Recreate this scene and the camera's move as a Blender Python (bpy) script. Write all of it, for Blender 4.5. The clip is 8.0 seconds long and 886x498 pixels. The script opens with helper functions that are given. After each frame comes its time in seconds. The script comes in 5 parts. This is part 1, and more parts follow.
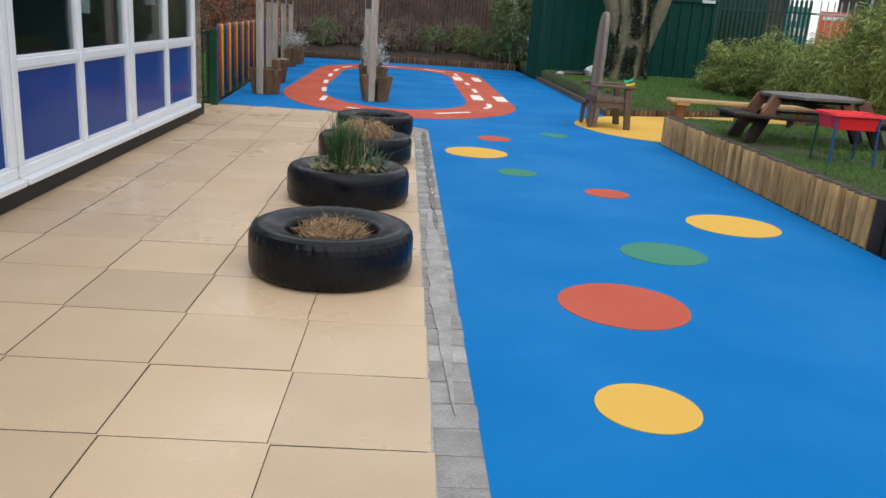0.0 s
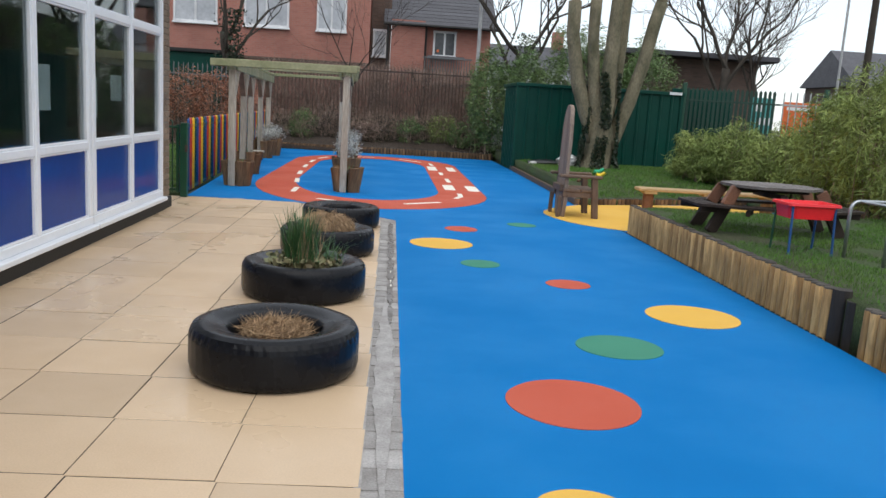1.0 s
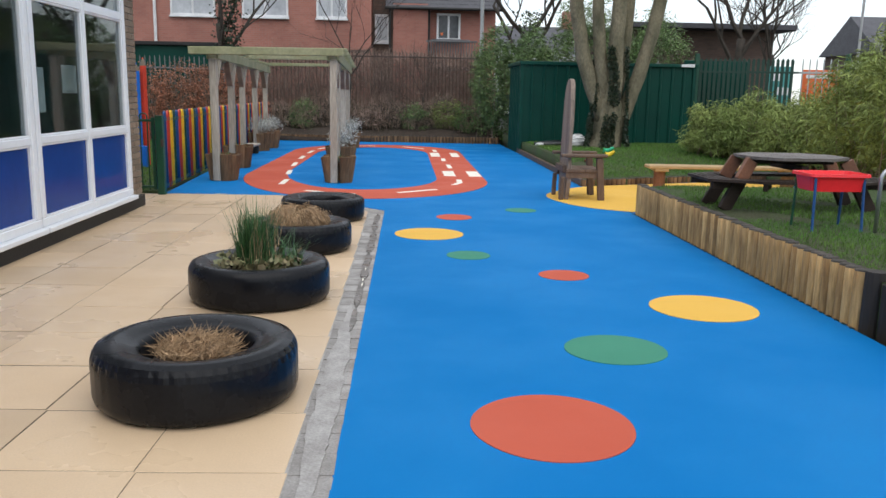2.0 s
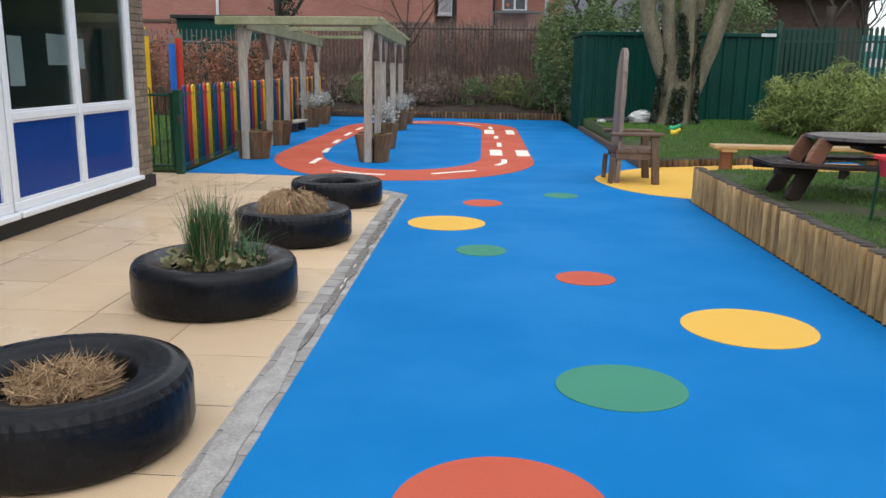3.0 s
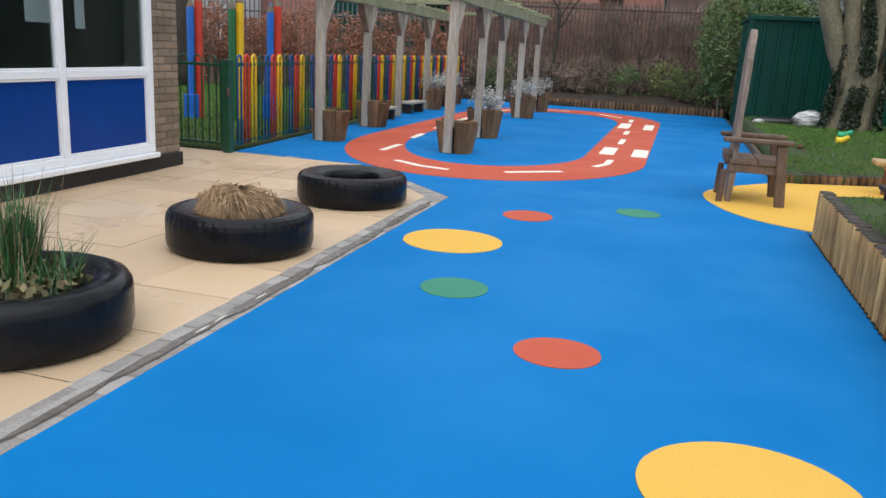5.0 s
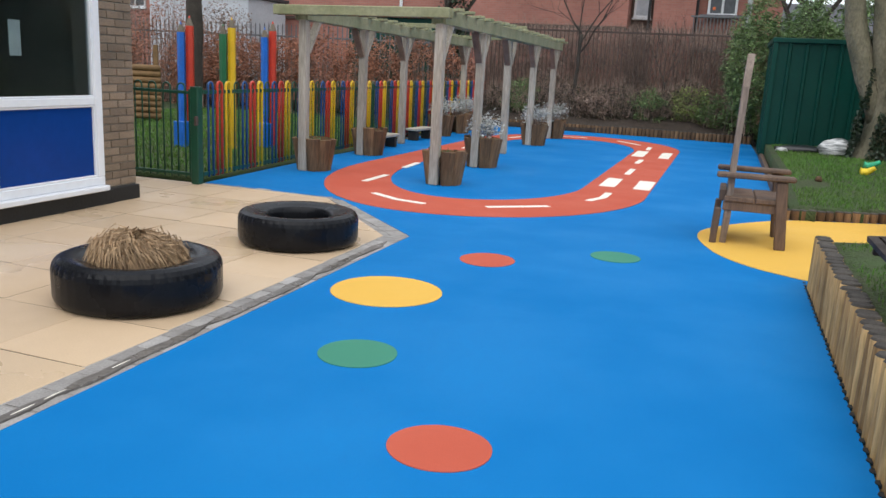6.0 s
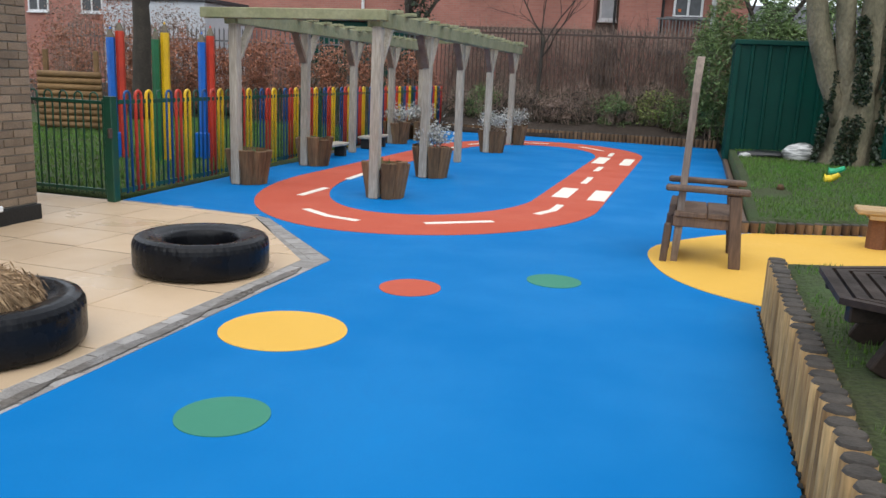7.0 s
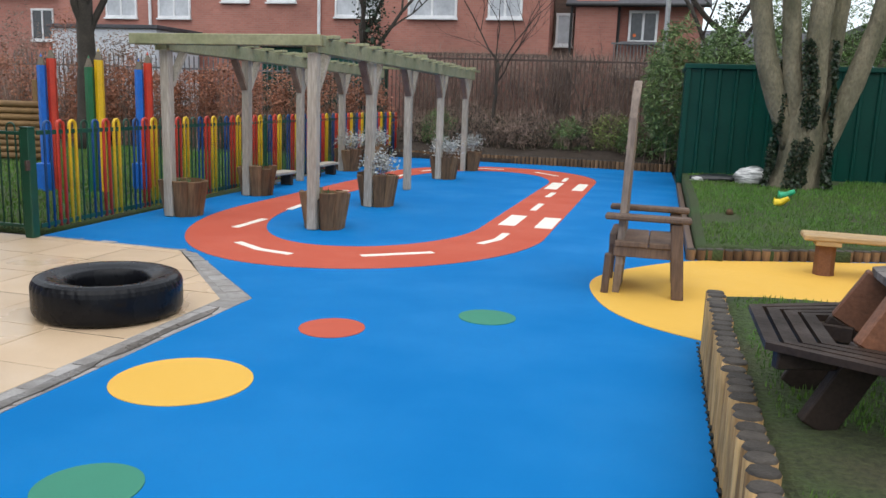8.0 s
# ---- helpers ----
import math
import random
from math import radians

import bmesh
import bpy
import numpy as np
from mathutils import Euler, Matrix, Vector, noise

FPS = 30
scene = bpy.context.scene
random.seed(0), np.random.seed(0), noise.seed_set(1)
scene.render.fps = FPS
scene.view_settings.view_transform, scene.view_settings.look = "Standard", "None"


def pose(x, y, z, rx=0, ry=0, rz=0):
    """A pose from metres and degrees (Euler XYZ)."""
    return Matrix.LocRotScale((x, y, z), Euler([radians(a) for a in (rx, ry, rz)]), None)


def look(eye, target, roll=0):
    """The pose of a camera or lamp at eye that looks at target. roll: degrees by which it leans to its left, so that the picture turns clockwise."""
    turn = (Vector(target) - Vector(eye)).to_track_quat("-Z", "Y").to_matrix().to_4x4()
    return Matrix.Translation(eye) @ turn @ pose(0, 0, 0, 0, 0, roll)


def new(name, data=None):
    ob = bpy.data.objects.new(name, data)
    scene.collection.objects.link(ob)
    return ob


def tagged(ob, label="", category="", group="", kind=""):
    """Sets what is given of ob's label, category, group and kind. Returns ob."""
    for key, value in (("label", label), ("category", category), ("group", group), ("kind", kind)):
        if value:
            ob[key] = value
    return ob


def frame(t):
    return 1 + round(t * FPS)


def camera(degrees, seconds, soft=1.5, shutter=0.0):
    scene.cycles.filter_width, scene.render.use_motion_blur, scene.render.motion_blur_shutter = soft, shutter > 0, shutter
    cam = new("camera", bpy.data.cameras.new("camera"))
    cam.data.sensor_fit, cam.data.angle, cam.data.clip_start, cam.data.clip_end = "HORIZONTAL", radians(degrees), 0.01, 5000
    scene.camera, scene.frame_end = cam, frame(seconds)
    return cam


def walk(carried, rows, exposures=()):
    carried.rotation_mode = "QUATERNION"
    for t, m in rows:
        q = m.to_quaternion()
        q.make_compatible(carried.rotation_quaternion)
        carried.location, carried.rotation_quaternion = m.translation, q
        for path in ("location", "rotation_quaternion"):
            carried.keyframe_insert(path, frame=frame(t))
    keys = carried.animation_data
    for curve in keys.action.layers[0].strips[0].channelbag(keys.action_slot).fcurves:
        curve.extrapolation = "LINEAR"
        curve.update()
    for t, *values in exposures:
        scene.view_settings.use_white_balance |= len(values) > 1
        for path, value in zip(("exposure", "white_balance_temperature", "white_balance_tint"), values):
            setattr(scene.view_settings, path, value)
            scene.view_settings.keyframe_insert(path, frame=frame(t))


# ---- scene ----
cam = camera(57.42, 8.0)
PATH = [
    (0, (-0.031, 0.084, 1.480), (0.089, 2.002, 0.928), 3.87),
    (0.5, (0.006, -0.008, 1.522), (0.143, 1.935, 1.070), 4.36),
    (1, (0.190, 0.155, 1.533), (0.338, 2.120, 1.190), 3.52),
    (1.5, (0.383, 0.485, 1.504), (0.488, 2.450, 1.147), 1.93),
    (1.7, (0.446, 0.649, 1.475), (0.568, 2.612, 1.111), 1.27),
    (2.8, (1.067, 1.659, 1.414), (1.011, 3.614, 0.995), 0.71),
    (3, (1.164, 1.876, 1.407), (1.075, 3.827, 0.972), 0.85),
    (3.5, (1.454, 2.338, 1.399), (1.258, 4.277, 0.948), 0.40),
    (4, (1.734, 2.800, 1.397), (1.413, 4.718, 0.927), 1.03),
    (4.2, (1.844, 3.048, 1.364), (1.489, 4.959, 0.892), 1.30),
    (5.3, (2.489, 4.006, 1.386), (1.936, 5.866, 0.900), 3.42),
    (5.5, (2.593, 4.211, 1.427), (2.028, 6.069, 0.948), 3.32),
    (6, (2.803, 4.607, 1.436), (2.182, 6.458, 0.999), 2.97),
    (6.5, (2.913, 4.995, 1.449), (2.285, 6.847, 1.031), 2.84),
    (7, (2.990, 5.351, 1.473), (2.420, 7.221, 1.048), 2.54),
    (7.5, (3.113, 5.605, 1.482), (2.566, 7.489, 1.096), 2.81),
    (8, (3.172, 5.751, 1.491), (2.672, 7.653, 1.129), 2.08),
]
walk(cam, [(t, look(eye, target, roll)) for t, eye, target, roll in PATH],
     exposures=[(0.0, -0.04), (1.5, 0.05), (3.5, 0.14), (5.5, 0.18), (8.0, 0.18)])

# ---- sky and light: a bright overcast winter day ----
world = bpy.data.worlds.new("overcast_sky")
scene.world = world
world.use_nodes = True
wn, wl = world.node_tree.nodes, world.node_tree.links
wn.clear()
sky = wn.new("ShaderNodeTexSky")
sky.sky_type = "NISHITA"
sky.sun_disc = False
sky.sun_elevation = radians(62)
sky.sun_rotation = radians(200)
sky_bg = wn.new("ShaderNodeBackground")
sky_bg.inputs["Strength"].default_value = 0.06
cloud_bg = wn.new("ShaderNodeBackground")
cloud_bg.inputs["Color"].default_value = (0.94, 0.97, 1.0, 1)
cloud_bg.inputs["Strength"].default_value = 0.82
sky_sum = wn.new("ShaderNodeAddShader")
sky_out = wn.new("ShaderNodeOutputWorld")
wl.new(sky.outputs["Color"], sky_bg.inputs["Color"])
wl.new(sky_bg.outputs[0], sky_sum.inputs[0])
wl.new(cloud_bg.outputs[0], sky_sum.inputs[1])
wl.new(sky_sum.outputs[0], sky_out.inputs["Surface"])
sun_data = bpy.data.lights.new("sun", "SUN")
sun_data.energy = 1.5
sun_data.angle = radians(75)
sun_data.color = (1.0, 0.97, 0.92)
sun = new("sun", sun_data)
sun.matrix_world = look((3, -3, 22), (0, 8, 0))


# ---- materials ----
def mat(name, col, col2=None, rough=0.6, rough2=None, metal=0.0, scale=3.0, fine=60.0, var=0.25, bump=0.25,
        depth=0.01, stretch=(1, 1, 1), rand=0.0, island=0.0, spec=0.5, contrast=0.5):
    """Procedural surface: two noises mix two colours, a fine one gives grain and relief."""
    m = bpy.data.materials.new(name)
    m.use_nodes = True
    n, l = m.node_tree.nodes, m.node_tree.links
    bsdf = n["Principled BSDF"]
    bsdf.inputs["Metallic"].default_value = metal
    bsdf.inputs["Specular IOR Level"].default_value = spec
    tc = n.new("ShaderNodeTexCoord")
    oi = n.new("ShaderNodeObjectInfo")
    add = n.new("ShaderNodeVectorMath")
    add.operation = "ADD"
    l.new(tc.outputs["Object"], add.inputs[0])
    l.new(oi.outputs["Location"], add.inputs[1])
    mp = n.new("ShaderNodeMapping")
    mp.inputs["Scale"].default_value = stretch
    l.new(add.outputs[0], mp.inputs["Vector"])
    big, small = n.new("ShaderNodeTexNoise"), n.new("ShaderNodeTexNoise")
    for node, s, d in ((big, scale, 5.0), (small, fine, 3.0)):
        node.inputs["Scale"].default_value = s
        node.inputs["Detail"].default_value = d
        l.new(mp.outputs[0], node.inputs["Vector"])
    ramp = n.new("ShaderNodeMapRange")
    ramp.inputs["From Min"].default_value = 0.5 - contrast / 2
    ramp.inputs["From Max"].default_value = 0.5 + contrast / 2
    l.new(big.outputs["Fac"], ramp.inputs["Value"])
    mix = n.new("ShaderNodeMix")
    mix.data_type = "RGBA"
    mix.inputs[6].default_value = (*col, 1)
    mix.inputs[7].default_value = (*(col2 or [c * 0.75 for c in col]), 1)
    l.new(ramp.outputs[0], mix.inputs[0])
    grain = n.new("ShaderNodeMapRange")
    grain.inputs["From Min"].default_value, grain.inputs["From Max"].default_value = 0.25, 0.75
    grain.inputs["To Min"].default_value, grain.inputs["To Max"].default_value = 1 - var, 1 + var
    l.new(small.outputs["Fac"], grain.inputs["Value"])
    hsv = n.new("ShaderNodeHueSaturation")
    l.new(mix.outputs[2], hsv.inputs["Color"])
    value = grain.outputs[0]
    for amount, source in ((rand, oi.outputs["Random"]), (island, None)):
        if amount:
            if source is None:
                source = n.new("ShaderNodeNewGeometry").outputs["Random Per Island"]
            r = n.new("ShaderNodeMapRange")
            r.inputs["To Min"].default_value, r.inputs["To Max"].default_value = 1 - amount, 1 + amount
            l.new(source, r.inputs["Value"])
            mul = n.new("ShaderNodeMath")
            mul.operation = "MULTIPLY"
            l.new(value, mul.inputs[0])
            l.new(r.outputs[0], mul.inputs[1])
            value = mul.outputs[0]
    l.new(value, hsv.inputs["Value"])
    l.new(hsv.outputs[0], bsdf.inputs["Base Color"])
    if rough2 is None:
        bsdf.inputs["Roughness"].default_value = rough
    else:
        rr = n.new("ShaderNodeMapRange")
        rr.inputs["From Min"].default_value, rr.inputs["From Max"].default_value = 0.38, 0.62
        rr.inputs["To Min"].default_value, rr.inputs["To Max"].default_value = rough, rough2
        l.new(big.outputs["Fac"], rr.inputs["Value"])
        l.new(rr.outputs[0], bsdf.inputs["Roughness"])
    if bump:
        b = n.new("ShaderNodeBump")
        b.inputs["Strength"].default_value = bump
        b.inputs["Distance"].default_value = depth
        l.new(small.outputs["Fac"], b.inputs["Height"])
        l.new(b.outputs[0], bsdf.inputs["Normal"])
    return m


def brick_mat(name, a, b, mortar, upright="xz"):
    """Courses of brick for walls that stay far off."""
    m = bpy.data.materials.new(name)
    m.use_nodes = True
    n, l = m.node_tree.nodes, m.node_tree.links
    bsdf = n["Principled BSDF"]
    bsdf.inputs["Roughness"].default_value = 0.85
    tc = n.new("ShaderNodeTexCoord")
    sep, com = n.new("ShaderNodeSeparateXYZ"), n.new("ShaderNodeCombineXYZ")
    l.new(tc.outputs["Object"], sep.inputs[0])
    l.new(sep.outputs["X" if upright == "xz" else "Y"], com.inputs["X"])
    l.new(sep.outputs["Z"], com.inputs["Y"])
    br = n.new("ShaderNodeTexBrick")
    br.inputs["Color1"].default_value = (*a, 1)
    br.inputs["Color2"].default_value = (*b, 1)
    br.inputs["Mortar"].default_value = (*mortar, 1)
    br.inputs["Scale"].default_value = 1.0
    br.inputs["Brick Width"].default_value = 0.225
    br.inputs["Row Height"].default_value = 0.075
    br.inputs["Mortar Size"].default_value = 0.006
    l.new(com.outputs[0], br.inputs["Vector"])
    nz = n.new("ShaderNodeTexNoise")
    nz.inputs["Scale"].default_value = 0.7
    nz.inputs["Detail"].default_value = 6
    l.new(tc.outputs["Object"], nz.inputs["Vector"])
    mr = n.new("ShaderNodeMapRange")
    mr.inputs["To Min"].default_value, mr.inputs["To Max"].default_value = 0.6, 1.35
    l.new(nz.outputs["Fac"], mr.inputs["Value"])
    hsv = n.new("ShaderNodeHueSaturation")
    l.new(br.outputs["Color"], hsv.inputs["Color"])
    l.new(mr.outputs[0], hsv.inputs["Value"])
    l.new(hsv.outputs[0], bsdf.inputs["Base Color"])
    bp = n.new("ShaderNodeBump")
    bp.inputs["Strength"].default_value = 0.4
    bp.inputs["Distance"].default_value = 0.008
    l.new(br.outputs["Fac"], bp.inputs["Height"])
    bp.invert = True
    l.new(bp.outputs[0], bsdf.inputs["Normal"])
    return m


def glass_mat(name):
    m = bpy.data.materials.new(name)
    m.use_nodes = True
    n, l = m.node_tree.nodes, m.node_tree.links
    n.remove(n["Principled BSDF"])
    tr, gl, mx = n.new("ShaderNodeBsdfTransparent"), n.new("ShaderNodeBsdfGlossy"), n.new("ShaderNodeMixShader")
    lw, pw, sc = n.new("ShaderNodeLayerWeight"), n.new("ShaderNodeMath"), n.new("ShaderNodeMath")
    lw.inputs["Blend"].default_value = 0.5
    pw.operation, pw.inputs[1].default_value = "POWER", 4.0
    sc.operation, sc.inputs[1].default_value, sc.inputs[2].default_value = "MULTIPLY_ADD", 0.8, 0.025
    l.new(lw.outputs["Facing"], pw.inputs[0])
    l.new(pw.outputs[0], sc.inputs[0])
    tr.inputs["Color"].default_value = (0.72, 0.78, 0.79, 1)
    gl.inputs["Roughness"].default_value = 0.02
    l.new(sc.outputs[0], mx.inputs[0])
    l.new(tr.outputs[0], mx.inputs[1])
    l.new(gl.outputs[0], mx.inputs[2])
    l.new(mx.outputs[0], n["Material Output"].inputs["Surface"])
    return m


RUBBER = dict(rough=0.55, rough2=0.75, scale=0.9, fine=220, var=0.14, bump=0.35, depth=0.004, contrast=0.8, spec=0.09)
M = dict(
    blue=mat("blue_wetpour", (0.0015, 0.192, 0.51), (0.0015, 0.137, 0.395), **RUBBER),
    yellow=mat("yellow_wetpour", (0.74, 0.455, 0.095), (0.68, 0.40, 0.075), **RUBBER),
    red=mat("red_wetpour", (0.53, 0.112, 0.066), (0.46, 0.092, 0.056), **RUBBER),
    green=mat("green_wetpour", (0.055, 0.255, 0.165), (0.06, 0.215, 0.15), **RUBBER),
    white_line=mat("white_marking", (0.86, 0.82, 0.72), (0.78, 0.74, 0.64), rough=0.6, fine=150, var=0.08),
    slab=mat("buff_paving_slab", (0.67, 0.505, 0.33), (0.50, 0.36, 0.23), rough=0.22, rough2=0.6, scale=0.8, fine=120,
             var=0.07, bump=0.12, depth=0.003, rand=0.09, contrast=0.6),
    joint=mat("sandy_joint", (0.032, 0.026, 0.02), rough=0.95, fine=90),
    sett=mat("grey_concrete_sett", (0.345, 0.325, 0.305), (0.20, 0.187, 0.174), rough=0.35, rough2=0.75, scale=5, fine=90, rand=0.07,
             bump=0.3, depth=0.004),
    pale_sett=mat("cement_smeared_sett", (0.41, 0.39, 0.37), (0.28, 0.265, 0.25), rough=0.4, rough2=0.7, scale=7, fine=90, rand=0.08, bump=0.25,
                  depth=0.003),
    tyre=mat("worn_black_rubber", (0.0055, 0.006, 0.008), (0.011, 0.0115, 0.013), rough=0.20, rough2=0.34, scale=5, fine=60, var=0.3,
             bump=0.1, depth=0.003, spec=0.17),
    soil=mat("damp_soil", (0.055, 0.038, 0.026), (0.025, 0.018, 0.013), rough=0.95, scale=9, fine=45, var=0.5, bump=1.0, depth=0.03),
    grass_ground=mat("lawn_turf", (0.036, 0.082, 0.014), (0.045, 0.045, 0.020), rough=0.95, scale=1.6, fine=40, var=0.5, bump=0.8, depth=0.03),
    blade=mat("grass_blade", (0.062, 0.180, 0.017), (0.095, 0.165, 0.026), rough=0.6, scale=1.2, fine=6, var=0.2, bump=0, island=0.45),
    far_ground=mat("tarmac", (0.06, 0.06, 0.06), (0.045, 0.045, 0.045), rough=0.9, scale=0.4, fine=30),
    log=mat("sawn_pine_log", (0.66, 0.425, 0.18), (0.21, 0.115, 0.046), rough=0.85, spec=0.25, scale=11, fine=70, var=0.3, bump=0.5, depth=0.006,
            stretch=(1, 1, 0.12), rand=0.15),
    log_top=mat("weathered_log_end", (0.075, 0.064, 0.052), (0.032, 0.027, 0.022), rough=0.85, scale=12, fine=90, rand=0.25, bump=0.6),
    dark_log=mat("dark_wet_log", (0.030, 0.022, 0.015), (0.015, 0.011, 0.008), rough=0.7, scale=9, fine=60, stretch=(1, 1, 0.15)),
    old_wood=mat("weathered_grey_wood", (0.44, 0.395, 0.325), (0.27, 0.235, 0.185), rough=0.85, scale=7, fine=55, var=0.28, bump=0.5,
                 depth=0.006, stretch=(1, 1, 0.12), rand=0.1),
    mossy=mat("mossy_beam_wood", (0.32, 0.31, 0.19), (0.19, 0.205, 0.10), rough=0.9, scale=2.5, fine=22, var=0.16, bump=0.3, rand=0.14),
    brace=mat("brown_brace_wood", (0.16, 0.10, 0.065), (0.24, 0.17, 0.12), rough=0.85, scale=6, fine=50, rand=0.15),
    stave=mat("split_log_stave", (0.235, 0.135, 0.066), (0.07, 0.04, 0.022), rough=0.85, spec=0.3, scale=8, fine=50, var=0.35, bump=0.7, depth=0.01,
              stretch=(1, 1, 0.12), rand=0.3),
    dark_wood=mat("dark_stained_wood", (0.042, 0.027, 0.020), (0.018, 0.012, 0.009), spec=0.25, rough=0.5, rough2=0.7, scale=5, fine=60, var=0.3,
                  stretch=(1, 1, 1), rand=0.2),
    red_wood=mat("reddish_stained_wood", (0.21, 0.085, 0.042), (0.13, 0.055, 0.03), rough=0.5, scale=5, fine=60, rand=0.1),
    pale_wood=mat("pale_bench_wood", (0.47, 0.33, 0.17), (0.36, 0.24, 0.12), rough=0.6, scale=4, fine=50, var=0.2, stretch=(0.2, 1, 1)),
    chair_wood=mat("weathered_chair_wood", (0.165, 0.105, 0.07), (0.085, 0.052, 0.036), rough=0.7, scale=6, fine=55, var=0.3,
                   stretch=(1, 1, 0.15), rand=0.2),
    upvc=mat("white_upvc", (0.80, 0.82, 0.85), (0.76, 0.78, 0.81), rough=0.3, scale=2, fine=20, var=0.03, bump=0.0),
    panel=mat("blue_gloss_panel", (0.005, 0.048, 0.25), (0.004, 0.040, 0.215), spec=0.12, rough=0.16, rough2=0.22, scale=1.2, fine=12, var=0.05, bump=0.0),
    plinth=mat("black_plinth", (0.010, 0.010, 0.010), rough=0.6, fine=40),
    brick=mat("brown_brick", (0.25, 0.185, 0.13), (0.17, 0.125, 0.085), rough=0.9, scale=4, fine=90, var=0.3, rand=0.22, bump=0.6),
    mortar=mat("grey_mortar", (0.30, 0.27, 0.23), rough=0.95, fine=90),
    # indoor dimness is put into this low colour for walls, floor and furniture
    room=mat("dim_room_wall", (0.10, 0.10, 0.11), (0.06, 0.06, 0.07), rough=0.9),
    paper=mat("white_paper", (0.75, 0.75, 0.73), rough=0.8, fine=20, var=0.04, bump=0),
    steel_green=mat("dark_green_paint", (0.010, 0.075, 0.040), (0.008, 0.055, 0.03), rough=0.35, scale=6, fine=60, var=0.12, bump=0.1),
    shed=mat("green_corrugated_steel", (0.002, 0.056, 0.039), (0.0015, 0.041, 0.030), spec=0.2, rough=0.38, rough2=0.55, scale=1.1, fine=25, var=0.12, bump=0.05),
    f_red=mat("red_fence_paint", (0.62, 0.050, 0.022), rough=0.4, scale=5, fine=50, var=0.12, bump=0.05),
    f_yellow=mat("yellow_fence_paint", (0.85, 0.52, 0.015), rough=0.4, scale=5, fine=50, var=0.12, bump=0.05),
    p_blue=mat("blue_post_paint", (0.008, 0.15, 0.62), rough=0.4, scale=5, fine=50, var=0.15, bump=0.05),
    f_blue=mat("blue_fence_paint", (0.010, 0.075, 0.24), rough=0.4, scale=5, fine=50, var=0.12, bump=0.05),
    f_green=mat("green_fence_paint", (0.014, 0.15, 0.055), rough=0.4, scale=5, fine=50, var=0.12, bump=0.05),
    pencil_tip=mat("bare_tip_wood", (0.17, 0.14, 0.10), rough=0.8, fine=40),
    bark=mat("smooth_grey_bark", (0.245, 0.21, 0.14), (0.075, 0.075, 0.042), rough=0.9, scale=3.5, fine=28, var=0.35, bump=0.9, depth=0.03,
             stretch=(1, 1, 0.5)),
    dark_bark=mat("dark_bark", (0.060, 0.048, 0.038), (0.03, 0.026, 0.02), rough=0.95, scale=4, fine=30, bump=0.7),
    ivy=mat("ivy_leaf", (0.008, 0.022, 0.008), (0.018, 0.034, 0.012), rough=0.45, scale=3, fine=9, var=0.3, bump=0, island=0.5),
    bamboo=mat("bamboo_leaf", (0.27, 0.315, 0.095), (0.125, 0.185, 0.05), spec=0.25, rough=0.65, scale=0.9, fine=5, var=0.25, bump=0, island=0.5),
    evergreen=mat("evergreen_leaf", (0.085, 0.155, 0.045), (0.13, 0.19, 0.06), rough=0.5, scale=0.9, fine=5, var=0.3, bump=0, island=0.55),
    beech=mat("brown_beech_leaf", (0.36, 0.15, 0.085), (0.23, 0.10, 0.06), rough=0.7, scale=0.9, fine=5, var=0.3, bump=0, island=0.5),
    twig=mat("brown_twig", (0.30, 0.215, 0.17), (0.17, 0.12, 0.095), rough=0.9, scale=1.1, fine=5, var=0.3, bump=0, island=0.5),
    straw=mat("dead_straw", (0.44, 0.30, 0.17), (0.28, 0.18, 0.10), rough=0.8, scale=6, fine=30, var=0.3, bump=0, island=0.4),
    spear=mat("green_spear_leaf", (0.030, 0.100, 0.035), (0.06, 0.14, 0.04), rough=0.45, scale=5, fine=20, var=0.2, bump=0, island=0.4),
    broad=mat("pale_green_leaf", (0.13, 0.17, 0.075), (0.16, 0.10, 0.05), rough=0.6, scale=9, fine=30, var=0.25, bump=0, island=0.5),
    grey_plank=mat("grey_weathered_plank", (0.17, 0.15, 0.135), (0.095, 0.08, 0.07), rough=0.6, scale=5, fine=60, var=0.3, rand=0.2),
    scrub=mat("dark_scrub_leaf", (0.05, 0.055, 0.028), (0.085, 0.06, 0.04), rough=0.8, scale=1.1, fine=6, var=0.3, bump=0, island=0.6),
    back_board=mat("grained_back_board", (0.30, 0.235, 0.19), (0.14, 0.10, 0.075), rough=0.75, scale=6, fine=55, var=0.3, bump=0.5, stretch=(1, 1, 0.12)),
    silver=mat("silver_grey_leaf", (0.52, 0.52, 0.49), (0.30, 0.31, 0.27), rough=0.8, scale=5, fine=20, var=0.2, bump=0, island=0.4),
    red_brick=brick_mat("red_brick_wall", (0.41, 0.172, 0.13), (0.35, 0.14, 0.108), (0.33, 0.21, 0.17)),
    brown_brick=brick_mat("brown_brick_wall", (0.12, 0.075, 0.055), (0.085, 0.055, 0.042), (0.10, 0.08, 0.07)),
    wet_film=mat("damp_cement", (0.20, 0.18, 0.16), (0.085, 0.075, 0.066), rough=0.18, rough2=0.5, scale=4, fine=40, bump=0.25),
    slate=mat("grey_slate", (0.075, 0.075, 0.085), (0.05, 0.05, 0.058), rough=0.6, scale=2, fine=12, var=0.25, rand=0.15),
    white_frame=mat("white_window_frame", (0.78, 0.79, 0.80), rough=0.4, fine=30, var=0.04, bump=0),
    far_pane=mat("net_curtained_pane", (0.55, 0.57, 0.60), (0.36, 0.38, 0.41), rough=0.15, scale=1.5, fine=10, var=0.1, bump=0),
